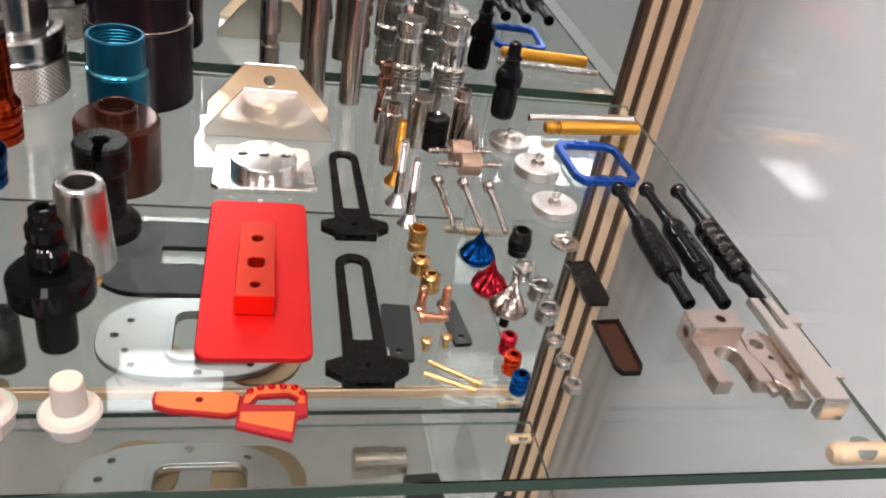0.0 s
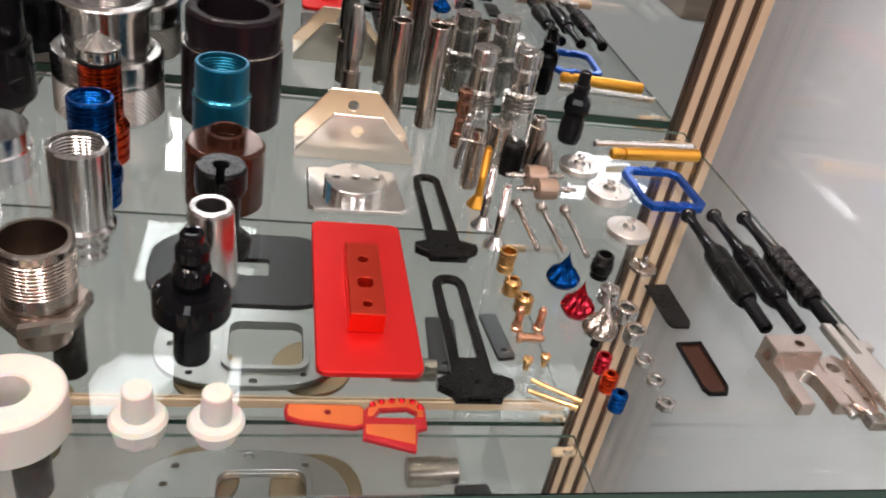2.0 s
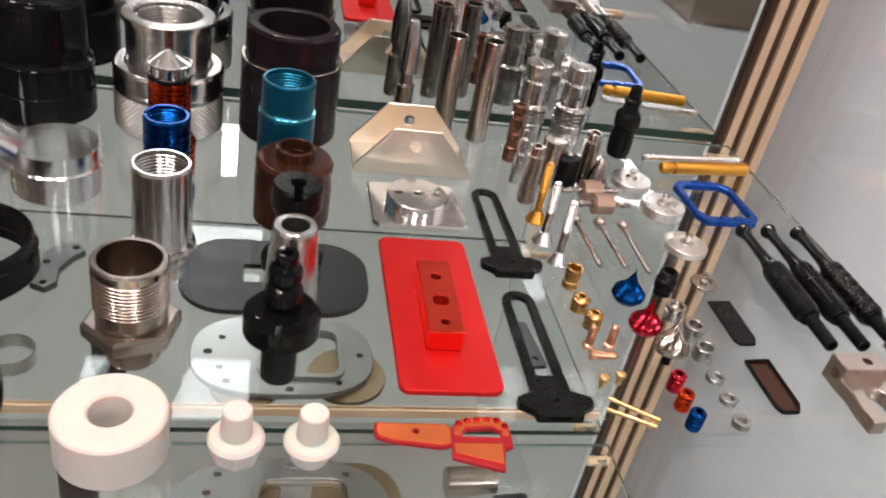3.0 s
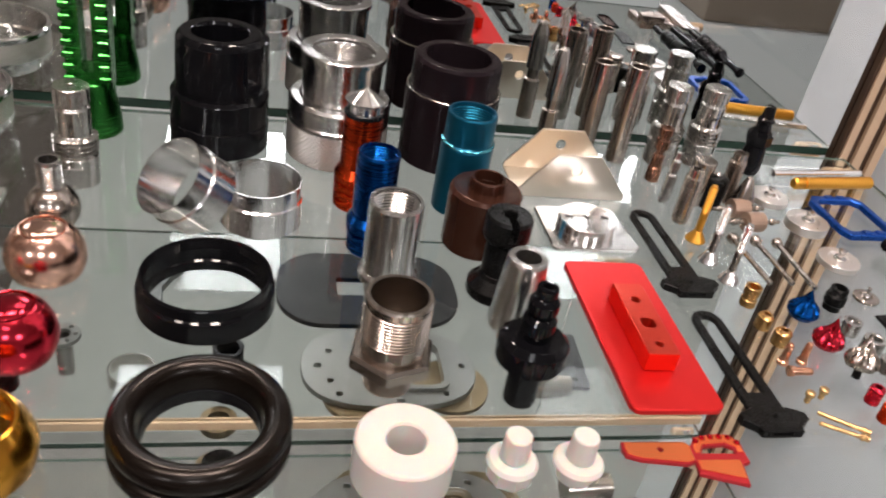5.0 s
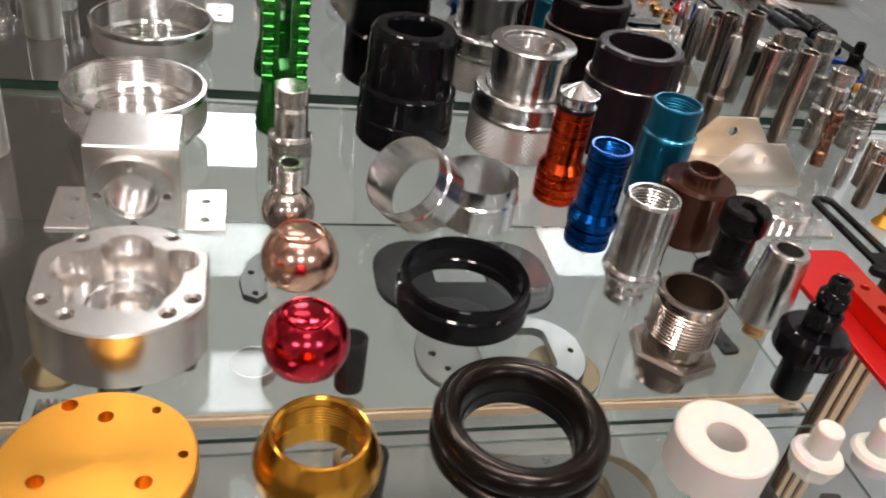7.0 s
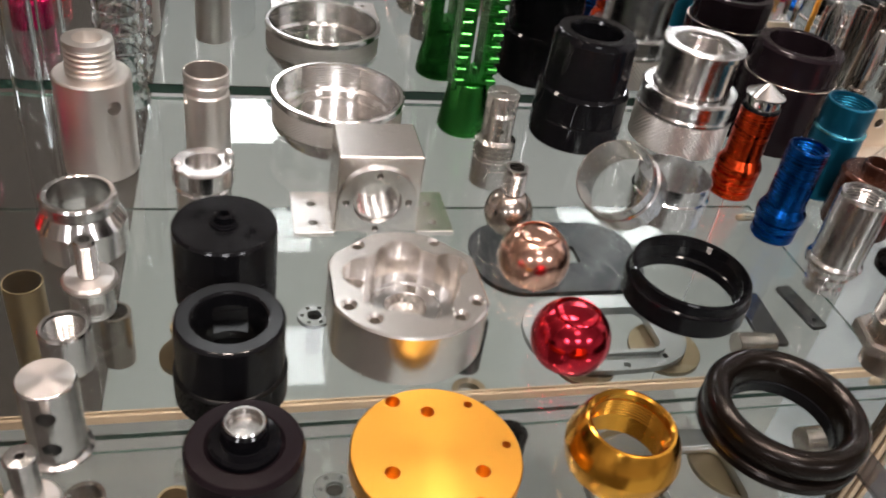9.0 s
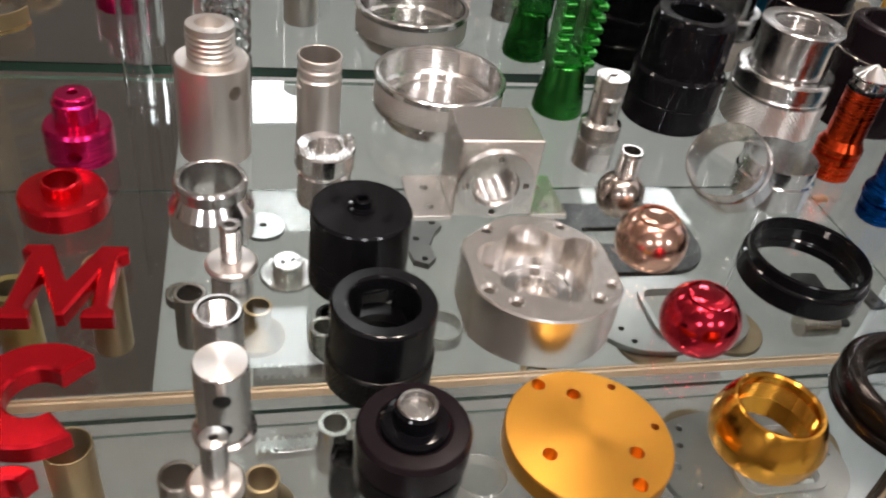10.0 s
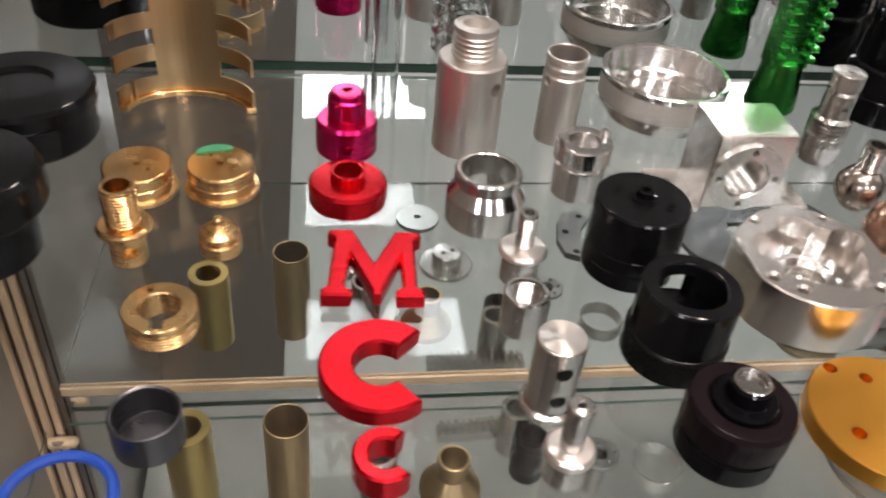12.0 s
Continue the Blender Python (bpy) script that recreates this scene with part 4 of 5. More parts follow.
part("rim", turned([(35.6, 14.7), (35.4, 20.6), (34.6, 21.4), (33.4, 21.4), (33.0, 20.6)] + thread(33.2, 20, 15, 1.2, 0.4) + [(33.1, 14.7)], seg=80, c=0), BLACK_GLOSS, blr)

TY = [(28.0, 0), (39.6, 0), (40.8, 1.0), (40.8, 4.6), (39.8, 6), (37.4, 7.2), (37.4, 9.4), (39.2, 10.6)] + [(34.2 + 6.6 * math.cos(a), 14 + 7.4 * math.sin(a)) for a in [-0.3 + 0.16 * i for i in range(21)]] + [(27.4, 13), (27.0, 8)]
tyre = thing("black_bulged_ring", -0.2430, 0.2825, "heavy black ring with a rounded tyre-like rim", "ring")
part("rim", turned(TY, seg=96, c=0), WORN_BLACK, tyre, "bronze-worn rounded black rim")
part("bore_sleeve", tube(27.6, 26.2, 7.5, 0.2, seg=96), BLACK, tyre)

GR = [(22.0, 0), (25.0, 2), (26.6, 8), (26.9, 13), (25.4, 19), (22.6, 25), (20.6, 28), (19.4, 28.4), (18.2, 27.4), (18.2, 24), (19.4, 23), (20.0, 12), (20.0, 0)]
gr_ = thing("gold_bulged_ring", -0.3350, 0.2705, "shiny gold anodised ring with bulging sides", "ring")
part("body", turned(GR, seg=80, c=0), GOLD_DEEP, gr_)
part("inner_step", turned([(20.1, 12)] + thread(19.6, 12.2, 22.4, 1.7, 0.5) + [(20.1, 22.6)], seg=80, c=0), GOLD_DEEP, gr_, "fine-threaded gold bore")


def knob_ball(x, y, zc, r, mat, label):
    pr = [(0, 0)]
    a0 = math.asin(-zc / r)
    a1 = radians(54)
    pr += [(r * math.cos(a0 + (a1 - a0) * i / 26), zc + r * math.sin(a0 + (a1 - a0) * i / 26)) for i in range(27)]
    rt, zt = pr[-1]
    pr += [(rt - 0.5, zt - 0.1), (rt - 0.7, zt - 1.5), (rt - 1.5, zt - 1.6)]
    pr += [((rt - 1.6) * math.cos(v), zt - 0.6 + 2.2 * math.sin(v)) for v in (0.05, 0.25, 0.5, 0.8, 1.1, 1.35)] + [(0, zt + 1.6)]
    solid("gear_ball", turned(pr, seg=72, c=0), mat, x, y, label, "ball", "polished balls")


knob_ball(-0.3357, 0.3440, 11.5, 21.3, RED_MIRROR, "mirror-polished red ball knob with a recessed top")
knob_ball(-0.3352, 0.4140, 10.5, 21.5, COPPER_BALL, "mirror-polished copper ball knob with a recessed top")
cb = thing("ball_stud", -0.3400, 0.4575, "chrome ball stud with a threaded hollow neck", "ball stud")
part("ball", turned([(0, 0), (8, 0.2)] + [(15.6 * math.cos(a / 100), 14 + 15.6 * math.sin(a / 100)) for a in range(-100, 118, 10)] + [(0, 28.6)], c=0), STEEL_WARM, cb)
part("neck", turned([(6, 27), (6.2, 28)] + thread(7.4, 28.5, 43, 1.6, 0.7) + [(7.4, 44), (7.0, 46), (5.2, 46), (4.4, 36), (4.4, 27)], c=0), STEEL, cb)

gn = thing("green_handle", -0.3390, 0.5900, "green anodised handle with rows of teeth and a flared foot", "handle")
part("foot", turned([(0, 0), (18.6, 0), (19.6, 2), (18.4, 14), (15.6, 30), (15.0, 40), (0, 40)], seg=40), GREEN, gn)
core = block(-15, -10, 34, 15, 10, 125, 2)
sh = part("shaft", bored(core, block(-4, -20, 48, 4, 20, 118, 1)), GREEN, gn)
for i in range(9):
    for s in (-1, 1):
        part("tooth", block(s * 11.5 - 4, -15.5, 42 + i * 8.6, s * 11.5 + 4, -8, 46.5 + i * 8.6, 0.8), GREEN, sh)

cup = thing("knurled_cup", -0.4360, 0.5760, "wide shallow aluminium cup with a knurled side", "cup")
part("bowl", turned([(0, 4), (33, 4), (33, 0), (38, 0), (39, 9), (45.6, 10.5), (45.6, 14), (45.4, 32), (46.6, 33), (46.6, 36.5), (45.6, 37.5), (43.4, 37.5)] + thread(43.4, 36, 17, 2.0, 0.4) + [(41, 15), (41, 8), (0, 8)], c=0, seg=72), ALU_BRIGHT, cup)
part("knurl", knurled(45.3, 17, 190, 14, 0.42, 14.5), ALU_BLAST, cup, "diamond-knurled band")
cup.scale = (1, 1, 0.92)

# ---- motor bracket and housing ----
mb = thing("motor_bracket", -0.4245, 0.4700, "milled aluminium block bracket with a round bore and feet", "bracket")
body = block(-25, -19, 3, 25, 21, 56, 0.8)
body = bored(body, drill(-1, -19, 26, 12.5, 24, 90), *[drill(-1 + 18.6 * math.cos(a), -19, 26 + 18.6 * math.sin(a), 1.9, 16, 90) for a in (0, 1.57, 3.14, 4.71)])
part("block", body, MILLED, mb)
fr = joined(slab([ring_of(0, 0, 23.5, 56), ring_of(0, 0, 14.2, 40)] + [ring_of(18.6 * math.cos(a), 18.6 * math.sin(a), 1.9, 16) for a in (0, 1.57, 3.14, 4.71)], 2.4, 0.4), turned([(14.2, 0), (14.2, 2.0), (12.4, -1.5), (12.4, -6), (13, -6)], c=0))
part("collar", moved(fr, -0.001, -0.019, 0.026, 90), ALU, mb, "round faced flange with four holes")
for s in (-1, 1):
    part("foot", bored(block(min(s * 25, s * 49), -20, 0, max(s * 25, s * 49), 24, 4, 0.5), drill(s * 37, -10, 3, 2.8, 10), drill(s * 37, 10, 3, 2.8, 10)), MILLED, mb)

hs = thing("gearbox_housing", -0.4195, 0.3660, "milled round aluminium housing with flats and a deep stepped bore", "housing")
octo = []
for i in range(72):
    a = 2 * math.pi * i / 72
    ox, oy = -1.5 + 43.5 * math.cos(a), 3 + 43.5 * math.sin(a)
    for fa, fd in ((0.0, 39.0), (3.1416, 40.0), (2.25, 41.6), (0.80, 41.0)):
        over = (ox + 1.5) * math.cos(fa) + (oy - 3) * math.sin(fa) - fd
        if over > 0:
            ox, oy = ox - over * math.cos(fa), oy - over * math.sin(fa)
    octo.append((ox, oy))
hm = slab([octo], 32, 1.0)
cut = [drill(-1, 4, 30, 27, 44)] + [moved(rod(r, 26, 8, seg=24, c=0), x / 1000, y / 1000, 0) for x, y, r in ((-22, 10, 13), (-2, 25, 12.5), (23, 15, 10), (7, -15, 11.5), (-18, -9, 9))]
SINK = [(0, -14), (2.5, -14), (2.5, -1.6), (4.3, 0.1), (4.3, 2), (0, 2)]
cut += [moved(turned(SINK, seg=24, c=0), x / 1000, y / 1000, 0.032) for x, y in ((-24.3, 34), (18.7, 36), (-34, -14), (-22.5, -24.5), (31, -14), (20.5, -24.5))]
hm = bored(hm, *cut)
cast = part("casting", hm, MILLED, hs)
part("bore_step", moved(turned([(26.9, 8.2), (26.9, 15), (19, 15), (18, 14), (11, 14), (10, 8.2)]), -0.001, 0.004, 0), ALU_BRIGHT, cast)

gd = thing("gold_disc", -0.4215, 0.2760, "large flat gold anodised disc with drilled holes", "disc")
holes = [(-15.2, 31.0, 3.4), (0.0, 23.7, 3.2), (20.2, 26.5, 2.0), (32.5, 1.3, 2.0), (18.4, -12.0, 3.4), (-21.3, -9.0, 3.4), (13.5, -28.5, 3.6)]
part("disc", bored(turned([(0, 0), (38.6, 0), (38.6, 10.4), (0, 10.4)], seg=96, c=0.6), *[drill(x, y, 10, r, 16) for x, y, r in holes]), GOLD, gd)

mo = thing("black_motor", -0.5120, 0.4010, "black cylindrical motor with a shaft boss on top", "motor")
mbody = part("body", turned([(0, 0), (25.8, 0), (26.4, 1), (26.4, 10), (25.8, 10.6), (26.4, 11.2), (26.4, 20), (25.8, 20.6), (26.4, 21.2), (26.4, 45), (25.4, 46.5), (0, 46.5)]), BLACK, mo)
part("boss", turned([(0, 46.5), (7.5, 46.5), (7.5, 47.6), (5.0, 48), (5.0, 52), (4.4, 52.6), (2.4, 52.6), (2.4, 48), (0, 48)]), BLACK_GLOSS, mo)
for a in (2.4, 5.5):
    part("screw", turned([(0, 46.4), (1.7, 46.4), (1.7, 47.2), (0, 47.2)], c=0, seg=16), BLACK_GLOSS, mbody, "", pose(0.0155 * math.cos(a), 0.0155 * math.sin(a), 0))
    part("screw", turned([(0, 46.4), (1.7, 46.4), (1.7, 47.2), (0, 47.2)], c=0, seg=16), BLACK_GLOSS, mbody, "", pose(0.0155 * math.cos(a + 0.3), 0.0155 * math.sin(a + 0.3), 0))

bl = thing("black_collar", -0.5095, 0.3310, "black thick-walled collar with a wider lower band", "collar")
part("lower_band", turned([(18, 0), (25.6, 0), (26, 1), (26, 16), (25, 17.5), (18, 17.5)]), BLACK_MATT, bl)
part("upper_tube", bored(turned([(18, 17), (24.6, 17), (24.6, 44), (23.6, 45.6), (17.4, 45.6), (16.4, 44.6), (16.4, 17)]), block(-8, 10, 22, 8, 30, 38, 0), block(-30, -3, 20, -12, 2, 33, 0)), BLACK, bl)

bs = thing("black_stepped_cap", -0.5040, 0.2715, "dark stepped cap with a steel core in its centre", "cap")
part("lower_band", turned([(0, 0), (23, 0), (23.6, 1), (23.6, 12), (22.4, 13), (22.4, 15), (0, 15)]), BLACK_GLOSS, bs)
part("upper_band", turned([(0, 15), (24.2, 15), (24.2, 29), (22.8, 31.5), (15.8, 31.5), (15.2, 30), (0, 30)]), DARK_BROWN, bs)
part("boss", turned([(0, 30), (14.6, 30), (14.6, 33), (13.2, 34.4), (9.6, 34.6), (9.4, 42), (8.6, 43), (8.2, 43), (8.2, 36), (0, 36)]), BLACK_GLOSS, bs)
part("core", turned([(0, 40), (8.3, 40), (8.3, 43.6), (7.8, 44.2), (6.6, 44.2), (6.4, 40.6), (0, 40.4)]), STEEL, bs, "brushed steel core")

# ---- silver column ----
sc = thing("spigot_cylinder", -0.5885, 0.5300, "blasted aluminium cylinder with a threaded neck and cross hole", "cylinder")
part("body", bored(turned([(0, 0), (21.8, 0), (22.3, 1), (22.3, 63.5), (21.4, 64.8), (0, 64.8)]), drill(13, -17, 50, 4.4, 24, 90, 0, 37)), ALU_BLAST, sc)
part("neck", turned([(0, 64.8), (13.0, 64.8)] + thread(14.4, 65.5, 82, 3.0, 1.3) + [(14.4, 83), (14.0, 86), (8.4, 86.4), (7.4, 80), (0, 80)], c=0), ALU_BLAST, sc)

st = thing("collared_tube", -0.5235, 0.5400, "slim aluminium tube with a grooved collar and cross hole", "tube")
part("body", bored(turned([(13.8, 0), (14.2, 1), (14.2, 49), (12.8, 50), (12.8, 52), (14.0, 53), (14.0, 56), (12.8, 56.8), (12.8, 59), (14.2, 60), (14.2, 63.5), (12.6, 64), (12.4, 0)]), drill(-14, -6, 46, 3.4, 12, 0, 90, 20)), ALU_BLAST, st)

cr = thing("crown_fitting", -0.5245, 0.4740, "bright aluminium crown fitting with two raised lugs", "fitting")
part("body", turned([(0, 0), (15.4, 0), (16, 1), (16, 22), (14, 24), (14, 27), (0, 27)]), ALU_BRIGHT, cr)
crw = part("crown", turned([(14, 26), (17.6, 26), (17.6, 37), (16.6, 38), (9.8, 38), (9.4, 26)]), ALU_BRIGHT, cr)
for a in (20, 200):
    part("lug", moved(block(13, -3.4, 36, 17.8, 3.4, 42, 1.0), 0, 0, 0, 0, 0, a), ALU_BRIGHT, crw)

tr = thing("tapered_collar", -0.5885, 0.4470, "polished aluminium collar with a tapered shoulder and open mouth", "collar")
part("body", turned([(17, 0), (23.0, 0), (23.4, 1), (23.4, 18), (18.6, 26), (17, 26)]), ALU_BRIGHT, tr)
part("mouth", turned([(15.8, 20), (18.8, 25.8), (19.8, 27.5), (19.8, 33), (18.8, 34.6), (16.2, 34.6), (15.8, 33)]), CHROME, tr)

bo = thing("flanged_bolt", -0.5775, 0.3910, "flanged bolt with a hollow threaded tip", "bolt")
part("base", bored(turned([(0, 0), (10.6, 0), (10.6, 17), (12.2, 18), (0, 18)]), drill(3, -10, 8, 4, 18, 90)), ALU, bo)
part("flange", turned([(0, 18), (12.6, 18), (13.2, 19), (13.2, 20.6), (12, 22), (0, 22.6)]), SPUN_FACE, bo)
part("tip", turned([(0, 22), (4.6, 22)] + thread(5.2, 23, 42, 1.4, 0.6) + [(5.2, 43), (4.6, 44.6), (2.8, 44.6), (2.8, 38), (0, 38)], c=0), CHROME, bo)

nt = thing("threaded_cup", -0.5835, 0.3525, "short polished cup with a threaded bore", "cup")
part("cup", turned([(0, 0), (11.2, 0), (11.7, 1), (11.7, 23), (11, 24.2), (9.4, 24.2)] + thread(9.8, 23, 6, 1.7, 0.8) + [(9, 4), (0, 4)], c=0), CHROME, nt)

ch = thing("cross_drilled_pin", -0.5805, 0.3010, "polished pin with a flat top and two cross holes", "pin")
part("body", bored(turned([(0, 0), (13.6, 0), (14, 0.8), (14, 2), (11.6, 3.4), (11.6, 42), (11, 43), (0, 43)]), drill(0, -10, 31, 3.8, 24, 90, 0, 10), drill(0, -10, 13, 3.8, 24, 90, 0, 10)), CHROME, ch)
part("cap", turned([(0, 42.8), (11.0, 42.8), (11.0, 43.4), (0, 43.6)], c=0), SPUN_FACE, ch, "brushed flat top")

fp2 = thing("flanged_pin", -0.5825, 0.2610, "slim pin on a round flange with a drilled tip", "pin")
part("base", turned([(0, 0), (9.8, 0), (9.8, 14), (0, 14)]), CHROME, fp2)
part("flange", turned([(0, 14), (10.8, 14), (11.2, 15), (11.2, 17.6), (10, 19), (0, 20)]), SPUN_FACE, fp2)
part("shank", turned([(0, 19), (5.2, 20), (5.2, 43), (6.0, 43.6), (5.6, 45), (1.5, 45.2), (1.5, 38), (0, 38)]), CHROME, fp2)

# ---- magenta, red and brass ----
mg = thing("magenta_boss", -0.6680, 0.5235, "magenta anodised stepped boss with a side hole", "boss")
part("base", bored(turned([(0, 0), (19.4, 0), (20, 1), (20, 21), (18.6, 23.6), (0, 23.6)]), drill(0, -18, 10, 4.0, 16, 90, 0, -14)), MAGENTA, mg)
part("cap", turned([(0, 23.6), (12.6, 23.6), (12.6, 38), (11.4, 39), (10.6, 42), (9.6, 43), (3, 43.2), (2.4, 36), (0, 36)]), MAGENTA, mg)
rr = thing("red_flanged_ring", -0.6690, 0.4655, "bright red anodised flanged ring with a raised collar", "ring")
part("flange", turned([(10, 0), (22.6, 0), (23.6, 1), (23.6, 12.5), (22, 14.5), (10, 15)]), RED_GLOSS, rr)
part("collar", turned([(9.6, 13), (10.8, 13), (10.8, 20.5), (10, 21.4), (8.6, 21.4), (8.4, 2), (9.6, 2)]), RED_GLOSS, rr)

M_OUT = [(-27, 0), (-11, 0), (-11, 5), (-15, 8), (-12, 33), (0.5, 2), (4.5, 2), (15, 31), (16, 8), (12, 5), (12, 0), (27, 0), (27, 5), (23.5, 8), (23, 46), (27, 49), (26.5, 54), (12.5, 54), (1, 27), (-11, 55), (-24, 55), (-25, 50), (-21, 47), (-23.5, 8), (-27, 5)]
solid("letter_m", slab([M_OUT], 10, 1.3), RED_GLOSS, -0.6595, 0.3675, "glossy red metal capital letter M lying flat", "letter", "red letters", rz=-3)


def letter_c(x, y, ro, ri, t, rz):
    a = [radians(48 + 264 * i / 40) for i in range(41)]
    o = [(ro * math.cos(v) * 0.97, ro * math.sin(v)) for v in a] + [(ri * math.cos(v) * 0.92, ri * math.sin(v)) for v in a[::-1]]
    solid("letter_c", slab([o], t, 1.3), RED_GLOSS, x, y, "glossy red metal letter C lying flat", "letter", "red letters", rz=rz)


letter_c(-0.6588, 0.3200, 30, 13.5, 11, -4)
letter_c(-0.6600, 0.2660, 14.5, 7.6, 14, 2)


def brass_disc(x, y, board):
    d = thing("brass_contact", x, y, "round brass contact disc with a grooved edge" + (" and green board" if board else ""), "contact", "brass contacts")
    me = turned([(0, 0), (21.5, 0), (22, 0.8), (22, 3), (19.4, 3.6), (19.4, 9), (18.6, 9.6), (18.6, 11), (20, 11.6), (20, 17), (19, 18), (0, 18)])
    ds = part("disc", bored(me, drill(0, 0, 18, 2.2, 10), drill(7, -6, 18, 1.5, 6), drill(-6, 8, 18, 1.3, 6)), BRASS, d)
    if board:
        part("board", slab([[(-11, 0), (11, 0), (10, 3), (6, 5.6), (0, 6.6), (-6, 5.6), (-10, 3)]], 1.6, 0.2, 18.0), surface("green_board", (0.05, 0.28, 0.14), 0, 0.4), ds, "small green circuit board", pose(-0.004, 0.0115, 0, 0, 0, 14))


brass_disc(-0.7915, 0.4765, False)
brass_disc(-0.7440, 0.4775, True)
bh = thing("brass_hose_end", -0.7870, 0.4120, "upright brass fitting with a threaded barrel and side port", "pipe fitting")
part("base", bored(turned([(0, 0), (9.6, 0), (9.6, 20), (0, 20)]), drill(3, -9, 10, 4, 14, 90, 0, 15)), BRASS, bh)
part("flange", turned([(0, 20), (14, 20), (14.4, 21), (14.4, 22.6), (13, 24), (0, 24)]), BRASS, bh)
part("barrel", turned([(6.4, 24), (8.2, 24)] + thread(9.0, 24.5, 45, 1.8, 0.7) + [(9.0, 46), (8.4, 47.4), (6.6, 47.4), (6.4, 30)], c=0), BRASS, bh)
bk = thing("brass_cone", -0.7400, 0.4185, "small stepped brass cone with a pin top", "cone")
part("cone", turned([(0, 0), (11, 0), (11.6, 1), (11.6, 8), (9.4, 9), (9.4, 10), (11, 10.6), (10.6, 13), (4.6, 17), (2.8, 17.6), (2.8, 21), (2.2, 22), (0, 22)]), BRASS, bk)
bb = thing("brass_collar", -0.7630, 0.3580, "brass threaded collar with a stepped bore", "collar")
part("collar", bored(turned([(9.6, 0), (17.2, 0)] + thread(17.8, 0.4, 9.5, 1.7, 0.7) + [(18.2, 10), (18.2, 13), (17.4, 14), (10.4, 14), (9.6, 13)], c=0), block(-3.2, -16, 8, 3.2, 3, 20, 0), drill(-6, 12, 12, 1.5, 10)), BRASS, bb)
solid("dark_cup", turned([(0, 0), (14.4, 0), (15.2, 1), (15.2, 18.4), (14.4, 19), (13.4, 18.4), (13.0, 4), (0, 4)]), surface("gunmetal", (0.10, 0.10, 0.11), 0.9, 0.32, 0.1, RINGS, 0.06), -0.7590, 0.2885, "small dark gunmetal cup", "cup")


def comb_sheet():
    """A curved brass shell with slots cut in from both edges."""
    c = thing("brass_comb_shell", -0.7740, 0.5900, "curved brass shell with slotted sides standing by the mirror", "shell")
    bm = bmesh.new()
    R, T, n = 46, 1.6, 28
    for j in range(11):
        z0, z1 = 4 + j * 11.5, 4 + j * 11.5 + (11.5 if j % 2 else 11.5)
        for i in range(n):
            u = -1 + 2 * i / n
            if j % 2 and 0.38 < abs(u + 1 / n):
                continue
            a0, a1 = radians(-90 + 78 * u), radians(-90 + 78 * (u + 2 / n))
            vs = []
            for rr_ in (R, R - T):
                for a, z in ((a0, z0), (a1, z0), (a1, z1), (a0, z1)):
                    vs.append(bm.verts.new((rr_ / 1000 * math.cos(a), -(rr_ * 0.75 * math.sin(a) + 29.5) / 1000, z / 1000)))
            for f in ((0, 1, 2, 3), (7, 6, 5, 4), (0, 4, 5, 1), (1, 5, 6, 2), (2, 6, 7, 3), (3, 7, 4, 0)):
                bm.faces.new([vs[k] for k in f])
    bmesh.ops.remove_doubles(bm, verts=bm.verts, dist=0.00002)
    part("shell", finish(bm, "shell", 40), BRASS_DULL, c)
    part("foot", moved(slab([[(46 * math.cos(radians(a)), -34.5 * math.sin(radians(a)) - 29.5) for a in range(-170, -9, 8)] + [(40 * math.cos(radians(a)), -29.5 * math.sin(radians(a)) - 29.5) for a in range(-10, -171, -8)]], 4.2, 0.3), 0, 0, 0), BRASS, c)


comb_sheet()

b1 = thing("black_puck", -0.8700, 0.5400, "broad low black puck with a recessed top", "puck")
part("cap", turned([(0, 0), (42, 0), (44, 3), (44, 22), (46, 24), (46, 32), (44, 35), (22, 36), (20, 33), (0, 33)], seg=64), BLACK, b1)
b2 = thing("black_mushroom_cap", -0.8640, 0.4200, "black mushroom-shaped cap on a thick stem", "cap")
part("stem", turned([(0, 0), (30, 0), (31, 2), (31, 30), (0, 30)], seg=64), BLACK, b2)
part("head", turned([(0, 30), (38, 30), (40, 33), (40, 50), (37, 54), (20, 55), (18, 52), (0, 52)], seg=64), BLACK, b2)
BLUE_BAND = surface("blue_rubber", (0.012, 0.06, 0.36), 0, 0.4)
solid("blue_band", turned([(19, 0), (23.6, 0), (23.6, 5), (19, 5)], seg=64, c=1.4), BLUE_BAND, -0.7900, 0.2590, "bright blue rubber band lying on the glass", "band")

ac = solid("clear_tube", tube(9.5, 8.2, 150), ACRYLIC, -0.6390, 0.5900, "tall clear acrylic tube standing by the mirror", "tube")
ac.visible_shadow = False
pr = [(12.2, 0)] + [q for i in range(10) for q in ((13.2, 3 + i * 14), (16.2, 6 + i * 14), (16.4, 10 + i * 14), (16.2, 13 + i * 14), (13.2, 15.5 + i * 14))] + [(12.4, 143), (12.2, 143)]
hz = solid("ribbed_clear_hose", turned([(r, z) for r, z in pr] + [(11.6, 143), (11.6, 0)], c=0), ACRYLIC, -0.5810, 0.6080, "clear ribbed plastic hose standing upright", "hose")
hz.visible_shadow = False


